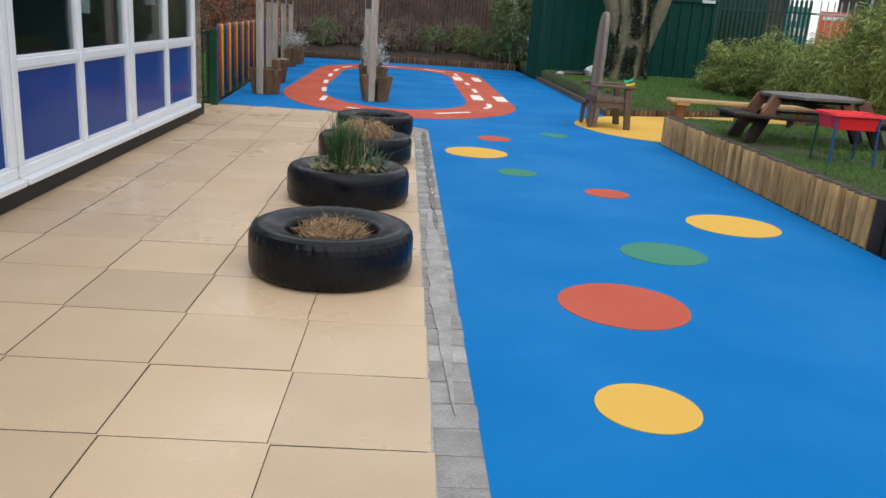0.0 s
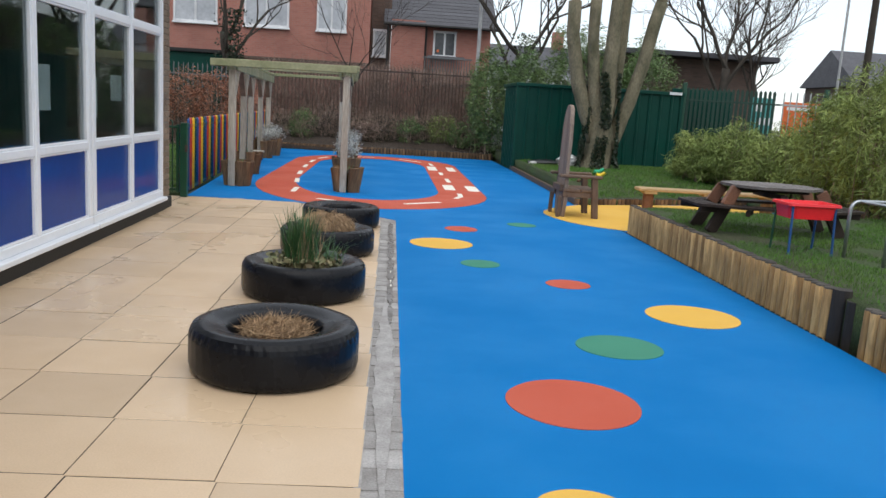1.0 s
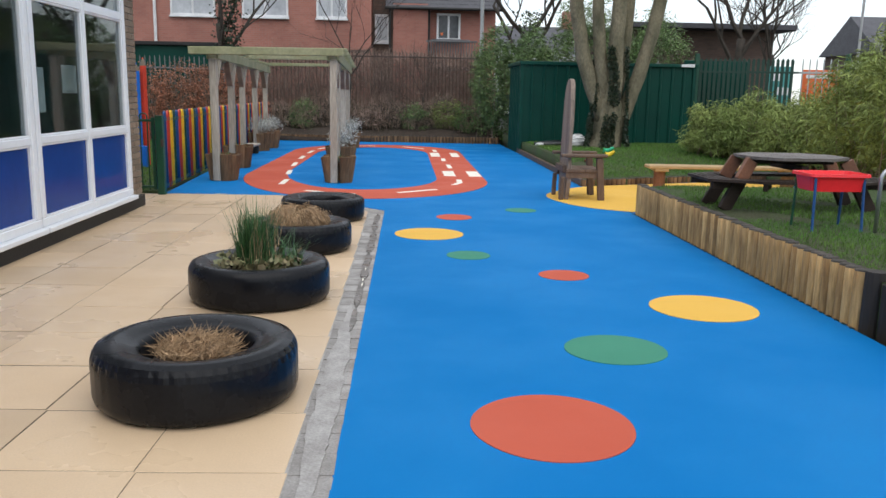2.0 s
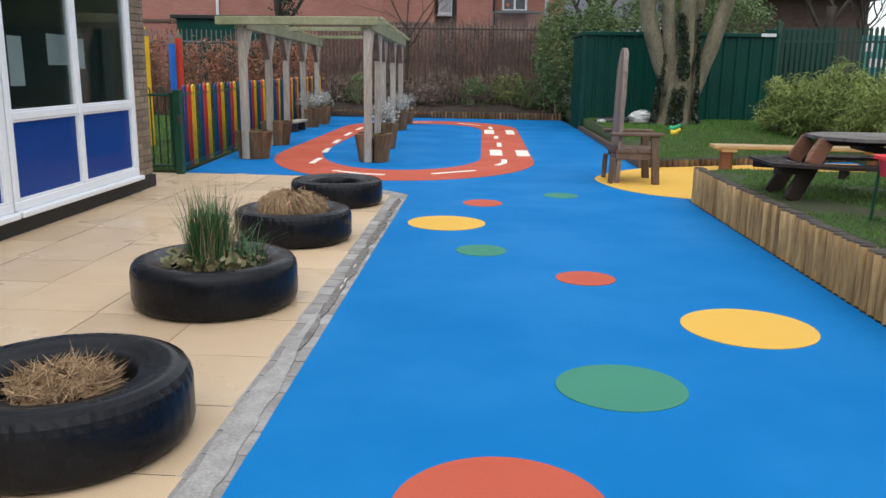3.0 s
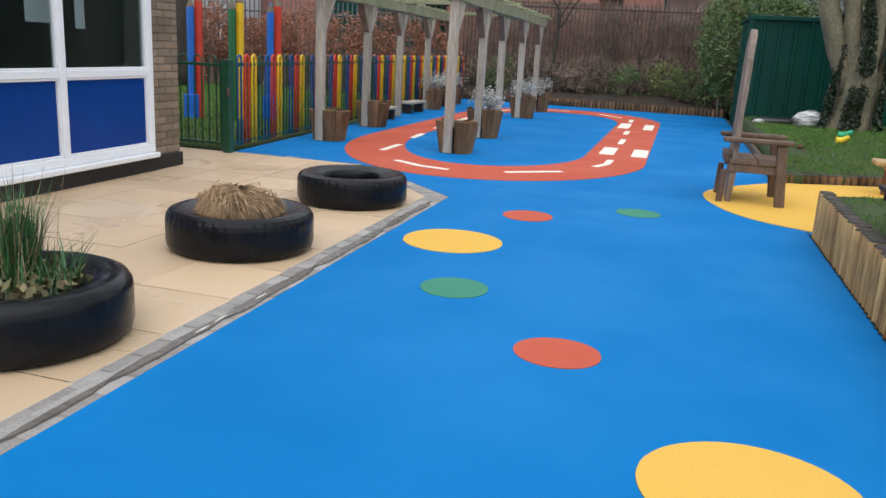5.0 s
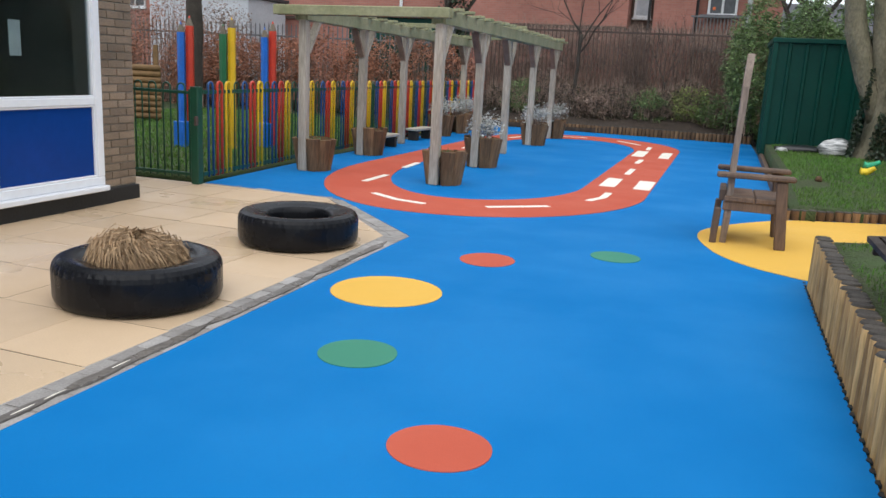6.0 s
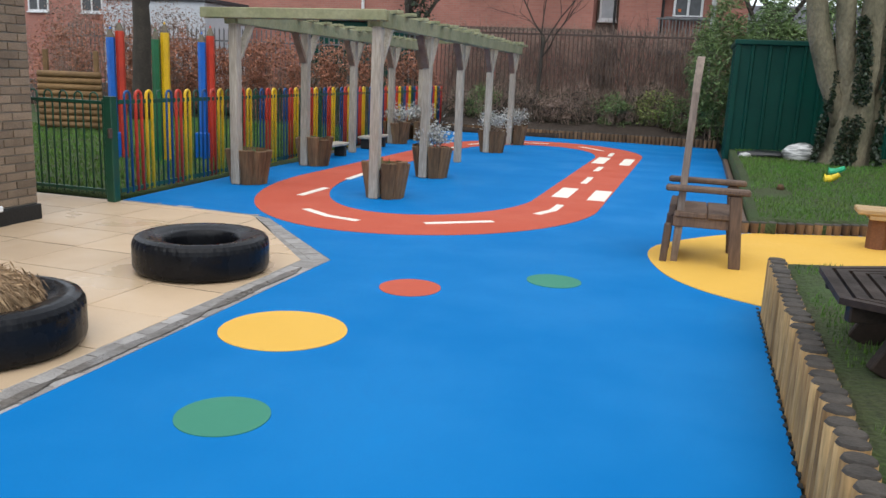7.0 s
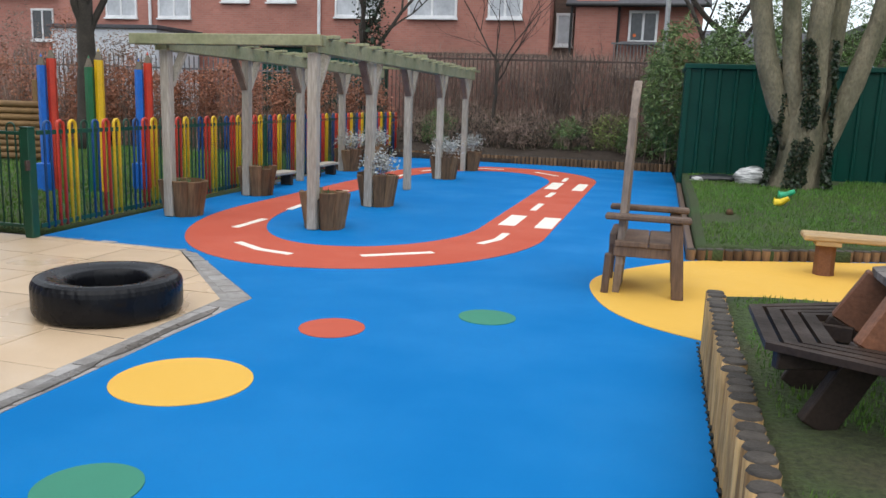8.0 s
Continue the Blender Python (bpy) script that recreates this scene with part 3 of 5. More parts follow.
log_row("log_retaining_wall", (3.565, 5.85), (3.565, 11.06), wall_logs, 0.0965, "retaining wall of upright sawn pine logs with grey weathered tops")
# solid black half discs paint the shade in the gaps between log feet
gap = empty("wall_foot_shade", label="black half discs standing in for the shaded gaps at the foot of the logs", category="gap", kind="structure")
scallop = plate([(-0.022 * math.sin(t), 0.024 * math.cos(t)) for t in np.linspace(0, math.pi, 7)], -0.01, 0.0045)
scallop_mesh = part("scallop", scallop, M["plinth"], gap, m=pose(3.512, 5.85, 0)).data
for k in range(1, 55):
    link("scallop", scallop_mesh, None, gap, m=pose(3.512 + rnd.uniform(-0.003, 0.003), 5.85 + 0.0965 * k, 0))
log_row("log_wall_return", (3.66, 11.02), (4.16, 11.02), wall_logs, 0.0965, "short pine log retaining wall beside the yellow rubber", drop=lambda s: 0.06 + 0.02 * math.sin(s * 5))
log_row("lower_log_wall", (3.60, -1.0), (3.60, 5.55), wall_logs, 0.0965, "lower run of upright pine logs round the raised bed", drop=lambda s: 0.05, jitter=0.02)
corner = empty("corner_posts", label="pair of dark wet round timber posts in the log wall", category="post", kind="structure")
for x, y, h in ((3.60, 5.80, 0.39), (3.64, 5.66, 0.33)):
    part("post", tube([(x, y, -0.05), (x, y, h)], 0.07, 12, wob=0.1), M["dark_log"], corner, smooth=False)
log_row("lawn_log_edging", (3.50, 14.10), (7.6, 15.76), low_logs, 0.10, "low log edging along the upper lawn", drop=lambda s: 0.085)
log_row("bed_log_edging", (3.45, 25.62), (-3.5, 25.85), low_logs, 0.10, "low log edging in front of the planting bank", drop=lambda s: 0.0)
part_ob = part("lawn_kerb", bar((3.545, 14.15, 0.04), (3.545, 22.0, 0.045), 0.07, 0.13, 0.01), M["chair_wood"])
tagged(part_ob, label="grey weathered timber edging board beside the lawn", category="edging", kind="structure")

# ---- school building ----
XW = -2.715
school = empty("school_building", (0.155, -0.60, 0), label="single storey school building with white framed windows and brown brick pier", category="building", kind="structure")
part("roof", box(-7.2, 2.0, 2.97, 9.0, 20.2, 0.25, 0.02), M["plinth"], school)
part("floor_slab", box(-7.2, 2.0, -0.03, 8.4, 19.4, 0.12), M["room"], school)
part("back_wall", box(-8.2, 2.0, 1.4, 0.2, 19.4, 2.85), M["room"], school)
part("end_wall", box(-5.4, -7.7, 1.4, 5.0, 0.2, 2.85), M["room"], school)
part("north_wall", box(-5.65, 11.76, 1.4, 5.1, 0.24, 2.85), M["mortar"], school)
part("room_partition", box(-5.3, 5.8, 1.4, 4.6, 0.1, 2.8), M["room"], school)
part("plinth", box(-2.93, 2.0, 0.057, 0.18, 19.0, 0.155, 0.005), M["plinth"], school)
part("pier_core", box(-3.03, 11.64, 1.4, 0.28, 0.46, 2.84), M["mortar"], school)


def window_unit(y0, y1):
    """Two lights, each with a blue panel below, a tall pane and a top light."""
    u = empty("window_unit", (XW, 0, 0), label="white plastic framed window with glossy blue lower panels", category="window", group="classroom windows", kind="structure")
    ym = (y0 + y1) / 2
    e = 0.085
    part("window_sill", box(0.02, ym, 0.170, 0.17, y1 - y0 - 0.015, 0.05, 0.008), M["upvc"], u)
    part("window_frame", box(0.0, ym, 0.235, 0.09, y1 - y0, 0.08, 0.008), M["upvc"], u)
    for y in (y0 + e / 2, y1 - e / 2):
        part("window_frame", box(0, y, 1.5425, 0.09, e, 2.535, 0.008), M["upvc"], u)
    part("mullion", box(0.004, ym, 1.5425, 0.085, 0.075, 2.535, 0.008), M["upvc"], u)
    for z, h in ((0.975, 0.07), (2.25, 0.075), (2.80, 0.07)):
        for a, b in ((y0 + e, ym - 0.0375), (ym + 0.0375, y1 - e)):
            part("transom", box(0.002, (a + b) / 2, z, 0.08, b - a, h, 0.007), M["upvc"], u)
    for a, b in ((y0 + e, ym - 0.0375), (ym + 0.0375, y1 - e)):
        for z0, z1, what in ((0.275, 0.94, "panel"), (1.01, 2.2125, "pane"), (2.2875, 2.765, "pane")):
            bead = bmesh.new()
            for yy, zz, sy, sz in (((a + b) / 2, z0 + 0.009, b - a, 0.018), ((a + b) / 2, z1 - 0.009, b - a, 0.018),
                                   (a + 0.009, (z0 + z1) / 2, 0.018, z1 - z0 - 0.036), (b - 0.009, (z0 + z1) / 2, 0.018, z1 - z0 - 0.036)):
                box(0.012, yy, zz, 0.04, sy, sz, 0.004, bm=bead)
            part("glazing_bead", bead, M["upvc"], u)
            p = part(what, box(0.0, (a + b) / 2, (z0 + z1) / 2, 0.012, b - a - 0.004, z1 - z0 - 0.004), M["panel" if what == "panel" else "glass"], u)
            if what == "pane":
                p.visible_shadow = False
    return u


for k in range(7):
    window_unit(10.79 - 2.50 * (k + 1) + 0.012, 10.79 - 2.50 * k - 0.012)
for y, z, w, h in ((8.82, 1.42, 0.22, 0.42), (9.53, 1.53, 0.36, 0.28), (9.99, 1.50, 0.12, 0.29), (7.6, 1.5, 0.3, 0.4)):
    ob = part("wall_paper", box(XW - 0.135, y, z, 0.006, w, h), M["paper"])
    tagged(ob, label="white sheet of paper hanging just inside the window", category="paper", group="classroom papers")
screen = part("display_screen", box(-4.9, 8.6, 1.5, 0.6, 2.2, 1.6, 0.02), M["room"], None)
tagged(screen, label="room divider inside the classroom, coloured dark for the indoor dimness", category="divider")
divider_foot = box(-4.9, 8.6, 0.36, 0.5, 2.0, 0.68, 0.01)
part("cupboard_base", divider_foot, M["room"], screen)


# ---- tyre planters ----
def tyre_mesh(lugs=True):
    """A lorry tyre lying on its side: rounded walls, a bead, and a tread of blocks."""
    bm = bmesh.new()
    n = 132
    prof = [(0.285, 0.03), (0.268, 0.10), (0.270, 0.19), (0.278, 0.222), (0.292, 0.236), (0.312, 0.236), (0.335, 0.246), (0.40, 0.262), (0.445, 0.262),
            (0.478, 0.250), (0.494, 0.226), (0.500, 0.200), (0.500, 0.06), (0.492, 0.032), (0.470, 0.010), (0.43, 0.0), (0.32, 0.0)]
    lug = {9: 0.0015, 10: 0.0045, 11: 0.003} if lugs else {}
    rings = []
    for i in range(n):
        a = 2 * math.pi * i / n
        cut = 1.0 if (i % 3) == 0 else 0.0
        rings.append([bm.verts.new(((r - lug.get(k, 0) * cut) * math.cos(a), (r - lug.get(k, 0) * cut) * math.sin(a), z)) for k, (r, z) in enumerate(prof)])
    for i in range(n):
        a, b = rings[i], rings[(i + 1) % n]
        for k in range(len(prof) - 1):
            bm.faces.new((a[k], b[k], b[k + 1], a[k + 1])).smooth = k not in (8, 9, 10)
    return bm


def soil_heap(r, z, h, seed):
    bm = bmesh.new()
    rows = []
    for k in range(7):
        rr = r * k / 6
        rows.append([bm.verts.new((rr * math.cos(2 * math.pi * i / 24), rr * math.sin(2 * math.pi * i / 24),
                                   z + h * (1 - (k / 6) ** 2) + 0.035 * noise.noise(Vector((k * 0.8, i * 0.5, seed))))) for i in range(24)])
    for a, b in zip(rows, rows[1:]):
        for i in range(24):
            bm.faces.new((a[i], a[(i + 1) % 24], b[(i + 1) % 24], b[i]))
    bmesh.ops.remove_doubles(bm, verts=bm.verts[:], dist=0.001)
    return bm


TYRES = [(-0.40, 4.68, "worn black lorry tyre planter filled with dry brown twigs"),
         (-0.43, 6.57, "black lorry tyre planter with a spiky green clump and ground leaves"),
         (-0.385, 8.45, "black lorry tyre planter with a dead straw tussock"),
         (-0.355, 10.32, "empty black lorry tyre lying on the paving")]
prng = np.random.default_rng(8)


def disc_points(n, r, z):
    a, q = prng.uniform(0, 2 * np.pi, n), r * np.sqrt(prng.uniform(0, 1, n))
    return np.stack([q * np.cos(a), q * np.sin(a), np.full(n, z)], 1)


tyre_data = None
for k, (x, y, label) in enumerate(TYRES):
    t = empty("tyre_planter", (x, y, 0.0), 37 * k, label=label, category="tyre planter", group="tyre planters")
    t.scale = ((0.955, 0.955, 1.08), (0.98, 0.98, 1.08), (0.96, 0.96, 1.03), (0.96, 0.96, 1.0))[k]
    if k == 1:
        part("tyre", tyre_mesh(False), M["tyre"], t, "smooth worn tyre", smooth=True)
    elif tyre_data is None:
        ob = part("tyre", tyre_mesh(), M["tyre"], t)
        tyre_data = ob.data
    else:
        link("tyre", tyre_data, None, t)
    part("soil", soil_heap(0.268, (0.14, 0.17, 0.17, 0.05)[k], (0.05, 0.05, 0.05, 0.02)[k], k), M["soil"], t, smooth=True)
    if k == 0:
        c = disc_points(1500, 0.20, 0.18)
        c[:, 2] += prng.uniform(0, 0.05, 1500)
        e = c + prng.normal(size=c.shape) * [0.05, 0.05, 0.02] + [0.01, 0.0, 0.028]
        link("twig_tangle", twig_mesh("twig_tangle", c, e, 0.0035, prng), M["straw"], t, "tangled dry brown twigs")
        part("rubble", soil_heap(0.14, 0.19, 0.05, 5), M["stave"], t)
    if k == 1:
        c = disc_points(900, 0.11, 0.18)
        link("spear_clump", blade_mesh("spear_clump", c + [-0.02, 0.03, 0], prng.uniform(0.26, 0.41, 900), 0.008, prng, 0.50), M["spear"], t, "upright deep green spear leaves")
        c = disc_points(70, 0.16, 0.18)
        link("stalk_tuft", blade_mesh("stalk_tuft", c, 0.44, 0.004, prng, 0.7), M["straw"], t, "thin dry brown stalks")
        c = disc_points(420, 0.30, 0.235)
        c[:, 2] += prng.uniform(-0.04, 0.05, 420)
        c = c[np.hypot(c[:, 0], c[:, 1]) > 0.12]
        link("leaf_carpet", leaf_mesh("leaf_carpet", c, np.full((len(c), 1), 0.036), prng, 1.5, 0.1, 0.2), M["broad"], t, "low broad green and brown leaves")
        c = disc_points(120, 0.18, 0.2) + [0.12, -0.06, 0]
        link("blade_tuft", blade_mesh("blade_tuft", c, 0.2, 0.008, prng, 1.6), M["spear"], t, "bent thin green blades")
    if k == 2:
        n = 3200
        c = disc_points(n, 0.15, 0.19)
        turn_a = prng.normal(size=n) * 0.8 + 0.5 + np.arctan2(c[:, 1] + 0.03, c[:, 0] + 0.04)
        rise = prng.uniform(0.04, 0.20, n) * (1.1 - 3.2 * np.hypot(c[:, 0] + 0.03, c[:, 1])) + 0.02
        e = c + np.stack([0.05 * np.cos(turn_a), 0.05 * np.sin(turn_a), rise], 1)
        d = e + np.stack([0.09 * np.cos(turn_a), 0.09 * np.sin(turn_a), prng.uniform(-0.06, 0.015, n)], 1)
        g = d + np.stack([0.05 * np.cos(turn_a + 0.6), 0.05 * np.sin(turn_a + 0.6), prng.uniform(-0.09, -0.03, n)], 1)
        link("straw_tussock", twig_mesh("straw_tussock", c, e, 0.006, prng), M["straw"], t, "matted dead straw tussock")
        link("hanging_straw", twig_mesh("hanging_straw", e, d, 0.0055, prng), M["straw"], t, "bent loose straw")
        link("straw_tip", twig_mesh("straw_tip", d, g, 0.004, prng), M["straw"], t, "curled straw ends")

# ---- pergola ----
pergola = empty("pergola", label="weathered grey timber pergola with mossy cross rafters", category="pergola")
LEFT = [(-2.45, 14.22), (-2.67, 16.50), (-2.92, 18.85), (-3.05, 21.10), (-3.18, 23.30)]
RIGHT = [(-0.55, 14.10), (-0.68, 16.25), (-0.86, 18.58), (-0.89, 20.65), (-0.93, 22.80)]
TOP = 1.95
for row in (LEFT, RIGHT):
    for i, (x, y) in enumerate(row):
        lean = rnd.uniform(-0.015, 0.015)
        part("post", bar((x, y, 0), (x + lean, y, TOP), 0.115, 0.115, 0.012, up=(0, 1, 0)), M["old_wood"], pergola)
        for s in (-1, 1):
            if s < 0 and i == 0:
                continue
            part("brace", bar((x, y + s * 0.055, 1.54), (x, y + s * 0.36, TOP + 0.02), 0.05, 0.10, 0.006, up=(1, 0, 0)), M["old_wood" if s > 0 else "brace"], pergola,
                 "" if s > 0 else "dark brown brace")
    (x0, y0), (x1, y1) = row[0], row[-1]
    for s in (-0.075, 0.075):
        part("side_beam", bar((x0 + s, y0 - 0.10, TOP + 0.075), (x1 + s, y1 + 0.4, TOP + 0.075), 0.035, 0.17, 0.006), M["mossy"], pergola)


def rail_x(row, y):
    """Where a row's beam lies across at a distance along the pergola."""
    (xa, ya), (xb, yb) = row[0], row[-1]
    return xa + (xb - xa) * (y - ya) / (yb - ya)


for y, z in ((13.90, 0.105), (14.02, 0.105), (18.6, 0.20), (23.0, 0.20)):
    part("cross_beam", bar((rail_x(LEFT, y) - 0.36, y + 0.10, TOP + z), (rail_x(RIGHT, y) + 0.16, y, TOP + z + 0.01), 0.045, 0.12 if z < 0.15 else 0.08, 0.008), M["mossy"], pergola)
y = 14.45
while y < 23.4:
    for row in (LEFT, RIGHT):
        x = rail_x(row, y)
        z = TOP + 0.178 + rnd.uniform(-0.012, 0.012)
        skew = 0.12 + rnd.uniform(-0.03, 0.03)
        part("rafter", bar((x - 0.22, y + skew, z), (x + 0.20, y - skew, z), 0.09, 0.04, 0.006), M["mossy"], pergola)
    y += 0.52


def stave_mesh():
    bm = bmesh.new()
    n = 9
    low, top = [], []
    for i in range(n):
        a = math.pi * i / (n - 1)
        low.append(bm.verts.new((0.020 + 0.050 * math.sin(a), -0.075 * math.cos(a), 0)))
        top.append(bm.verts.new((0.020 + 0.060 * math.sin(a), -0.094 * math.cos(a), 0.44)))
    for i in range(n - 1):
        bm.faces.new((low[i], low[i + 1], top[i + 1], top[i]))
    bm.faces.new((low[-1], low[0], top[0], top[-1]))
    bm.faces.new(top)
    bm.faces.new(low[::-1])
    mesh = bpy.data.meshes.new("stave")
    bmesh.ops.recalc_face_normals(bm, faces=bm.faces[:])
    bm.to_mesh(mesh)
    bm.free()
    mesh.materials.append(M["stave"])
    return mesh


STAVE = stave_mesh()


def planter(x, y, plant, tall=1.0, post=None):
    """A tub of upright split logs, wider at the top."""
    label = "rustic tub of split log staves with silvery grey shrub" if plant else "rustic tub of split log staves, nearly bare soil"
    spin = rnd.uniform(0, 60)
    t = empty("log_planter", (x, y, 0), spin, label=label, category="planter", group="log planters")
    for i in range(9):
        a = 360 * i / 9
        r = 0.158
        if post and abs((a + spin - math.degrees(math.atan2(post[1] - y, post[0] - x)) + 180) % 360 - 180) < 24:
            continue
        s = pose(0, 0, 0, 0, 0, a) @ pose(r, 0, rnd.uniform(0, 0.004), 0, 8, 0) @ Matrix.Diagonal((1, 1, tall * rnd.uniform(0.93, 1.06), 1))
        link("stave", STAVE, None, t, m=s)
    part("soil", soil_heap(0.20, 0.34 * tall, 0.03, x), M["soil"], t)
    if plant:
        n = 60
        c = disc_points(n, 0.10, 0.35)
        e = c * [2.4, 2.4, 1] + prng.normal(size=c.shape) * 0.05 + [0, 0, 0.26]
        link("stem_clump", twig_mesh("stem_clump", c, e, 0.006, prng), M["twig"], t, "thin bare stems")
        q = np.repeat(e, 14, 0) + prng.normal(size=(n * 14, 3)) * [0.045, 0.045, 0.06]
        link("foliage", leaf_mesh("foliage", q, np.full((len(q), 1), 0.021), prng, 2.2, 0.0, 0.2), M["silver"], t, "silvery grey leaves")
    else:
        c = disc_points(30, 0.12, 0.36)
        link("weed_tuft", blade_mesh("weed_tuft", c, 0.10, 0.008, prng, 0.8), M["spear"], t, "few short green weeds")


for (x, y), plant in ((LEFT[0], False), (LEFT[1], False), (LEFT[3], True), (LEFT[4], True), ((-3.0, 22.2), True), (RIGHT[0], False), (RIGHT[1], True),
                      (RIGHT[3], True), (RIGHT[4], True)):
    planter(x + 0.06, y + 0.19, plant, post=(x, y))


def low_bench(x, y):
    b = empty("low_bench", (x, y, 0), -3, label="low grey plank bench beside the railings", category="bench", group="low benches")
    part("seat", box(0, 0, 0.215, 0.26, 0.85, 0.05, 0.01), M["old_wood"], b)
    for s in (-1, 1):
        part("leg", box(0, s * 0.32, 0.095, 0.2, 0.09, 0.19, 0.01), M["dark_log"], b)


low_bench(-2.86, 17.85)
low_bench(-2.98, 20.0)

# ---- railings and gate ----
F0, F1 = Vector((-2.80, 12.50, 0)), Vector((-3.58, 26.2, 0))
FD = (F1 - F0).normalized()
fence = empty("rainbow_railings", label="bow-top steel railings with red, yellow, blue and green hoops", category="railings")


def hoop_mesh(name, r, material, h=1.14):
    bm = bmesh.new()
    w = 0.050
    pts = [(0, -w, 0.06)] + [(0, -w, h - w)]
    pts += [(0, -w * math.cos(a), h - w + w * math.sin(a)) for a in np.linspace(0, math.pi, 9)[1:-1]]
    pts += [(0, w, h - w), (0, w, 0.06)]
    tube(pts, r, 6, bm=bm)
    mesh = bpy.data.meshes.new(name)
    bmesh.ops.recalc_face_normals(bm, faces=bm.faces[:])
    for f in bm.faces:
        f.smooth = True
    bm.to_mesh(mesh)
    bm.free()
    mesh.materials.append(material)
    return mesh


HOOPS = [hoop_mesh("hoop", 0.014, M["f_blue"]), hoop_mesh("hoop", 0.018, M["f_red"]), hoop_mesh("hoop", 0.018, M["f_yellow"]), hoop_mesh("hoop", 0.010, M["steel_green"])]
length = (F1 - F0).length
turn = math.degrees(math.atan2(FD.y, FD.x)) - 90
for i in range(int(length / 0.195)):
    p = F0 + FD * (0.16 + 0.195 * i)
    link("hoop", HOOPS[i % 4], None, fence, m=pose(p.x, p.y, 0, 0, 0, turn))
for z in (0.10, 1.03):
    part("rail", bar((F0.x, F0.y, z), (F1.x, F1.y, z), 0.012, 0.045, 0.002), M["steel_green"], fence)
for i in range(6):
    p = F0 + FD * (length * i / 5)
    if i:
        part("post", box(p.x - 0.03, p.y, 0.55, 0.05, 0.05, 1.1, 0.004), M["steel_green"], fence)
gatepost = part("gate_post", box(-2.80, 12.38, 0.54, 0.10, 0.10, 1.08, 0.008), M["steel_green"])
part("cap", box(-2.80, 12.38, 1.085, 0.105, 0.105, 0.012, 0.003), M["steel_green"], gatepost)
part("latch", box(-2.755, 12.31, 0.72, 0.03, 0.05, 0.10, 0.005), M["dark_metal"], gatepost)
tagged(gatepost, label="dark green square steel gate post", category="gate post")

gate = empty("bow_top_gate", (-2.86, 12.42, 0), label="closed dark green bow-top steel gate", category="gate")
for x0, x1 in ((-0.04, -1.28),):
    for z in (0.10, 1.02):
        part("rail", bar((x0, 0, z), (x1, 0, z), 0.035, 0.035, 0.004), M["steel_green"], gate)
    for x in (x0, x1):
        part("stile", box(x, 0, 0.56, 0.045, 0.045, 1.0, 0.004), M["steel_green"], gate)
green_hoop = hoop_mesh("bow", 0.010, M["steel_green"], 1.12)
for i in range(6):
    link("bow", green_hoop, None, gate, m=pose(-0.17 - 0.195 * i, 0, 0, 0, 0, 90))
hung = part("hinge_post", box(-4.2, 12.42, 0.56, 0.09, 0.09, 1.12, 0.008), M["steel_green"])
tagged(hung, label="dark green steel hinge post of the gate", category="gate post")

# ---- giant pencils, log stack ----
def pencil(x, y, colour, h):
    p = part("giant_pencil", tube([(x, y, 0.0), (x, y, h - 0.16)], 0.062, 6), M[colour], None)
    part("tip", tube([(x, y, h - 0.16), (x, y, h - 0.04)], [0.062, 0.018], 6), M["pencil_tip"], p)
    part("lead", tube([(x, y, h - 0.04), (x, y, h)], [0.018, 0.002], 6), M[colour], p)
    if colour == "p_blue":
        part("foot_block", box(x + 0.05, y - 0.10, 0.21, 0.2, 0.14, 0.4, 0.01), M["p_blue"], p)
    tagged(p, label=f"tall {colour[2:]} wooden pencil post on the lawn", category="pencil post", group="pencil posts")


for x, y, pair in ((-5.26, 15.54, ("p_blue", "f_red")), (-4.62, 15.72, ("f_green", "f_yellow")), (-4.30, 16.40, ("p_blue", "f_red"))):
    pencil(x - 0.050, y - 0.040, pair[0], 1.93)
    pencil(x + 0.050, y + 0.040, pair[1], 2.03)

stack = empty("log_climbing_wall", (-9.2, 19.0, 0), 20, label="climbing wall of stacked golden round logs", category="climbing wall")
for i in range(9):
    part("log", tube([(-0.62, 0, 0.12 + 0.125 * i), (0.62, 0, 0.12 + 0.125 * i)], 0.064, 10, wob=0.05, seed=i), M["gold_log"], stack, smooth=True)
for s in (-0.5, 0.5):
    part("upright", box(s, 0.11, 0.8, 0.09, 0.09, 1.6, 0.01), M["gold_log"], stack)

# ---- wooden throne ----
throne = empty("wooden_throne", (2.84, 12.58, 0.0), label="big rustic wooden story chair with a tall rounded back board", category="chair")
outline = [(-0.27, 0.0), (0.27, 0.0), (0.28, 0.9), (0.25, 1.35)] + [(0.24 * math.cos(a), 1.42 + 0.28 * math.sin(a)) for a in np.linspace(0.1, math.pi - 0.1, 9)] + [(-0.25, 1.35), (-0.28, 0.9)]
bm = bmesh.new()
outline = curve_points([(q[0] * (1 + 0.12 * math.sin(q[1] * 7)), q[1], 0) for q in outline + outline[:1]], 3)
tilt_x = lambda z: 0.085 + 0.022 * (z - 0.5)
fr = [bm.verts.new((tilt_x(q[1]) + 0.025 + 0.02 * noise.noise(Vector((q[1] * 2, q[0], 0))), q[0], q[1])) for q in outline]
bk = [bm.verts.new((tilt_x(q[1]) - 0.030 + 0.015 * noise.noise(Vector((q[1] * 2, q[0], 3))), q[0], q[1])) for q in outline]
bm.faces.new(fr)
bm.faces.new(bk[::-1])
for i in range(len(fr)):
    j = (i + 1) % len(fr)
    bm.faces.new((fr[i], bk[i], bk[j], fr[j]))
part("back_board", bm, M["back_board"], throne, "tall grey-brown back board with rounded top")
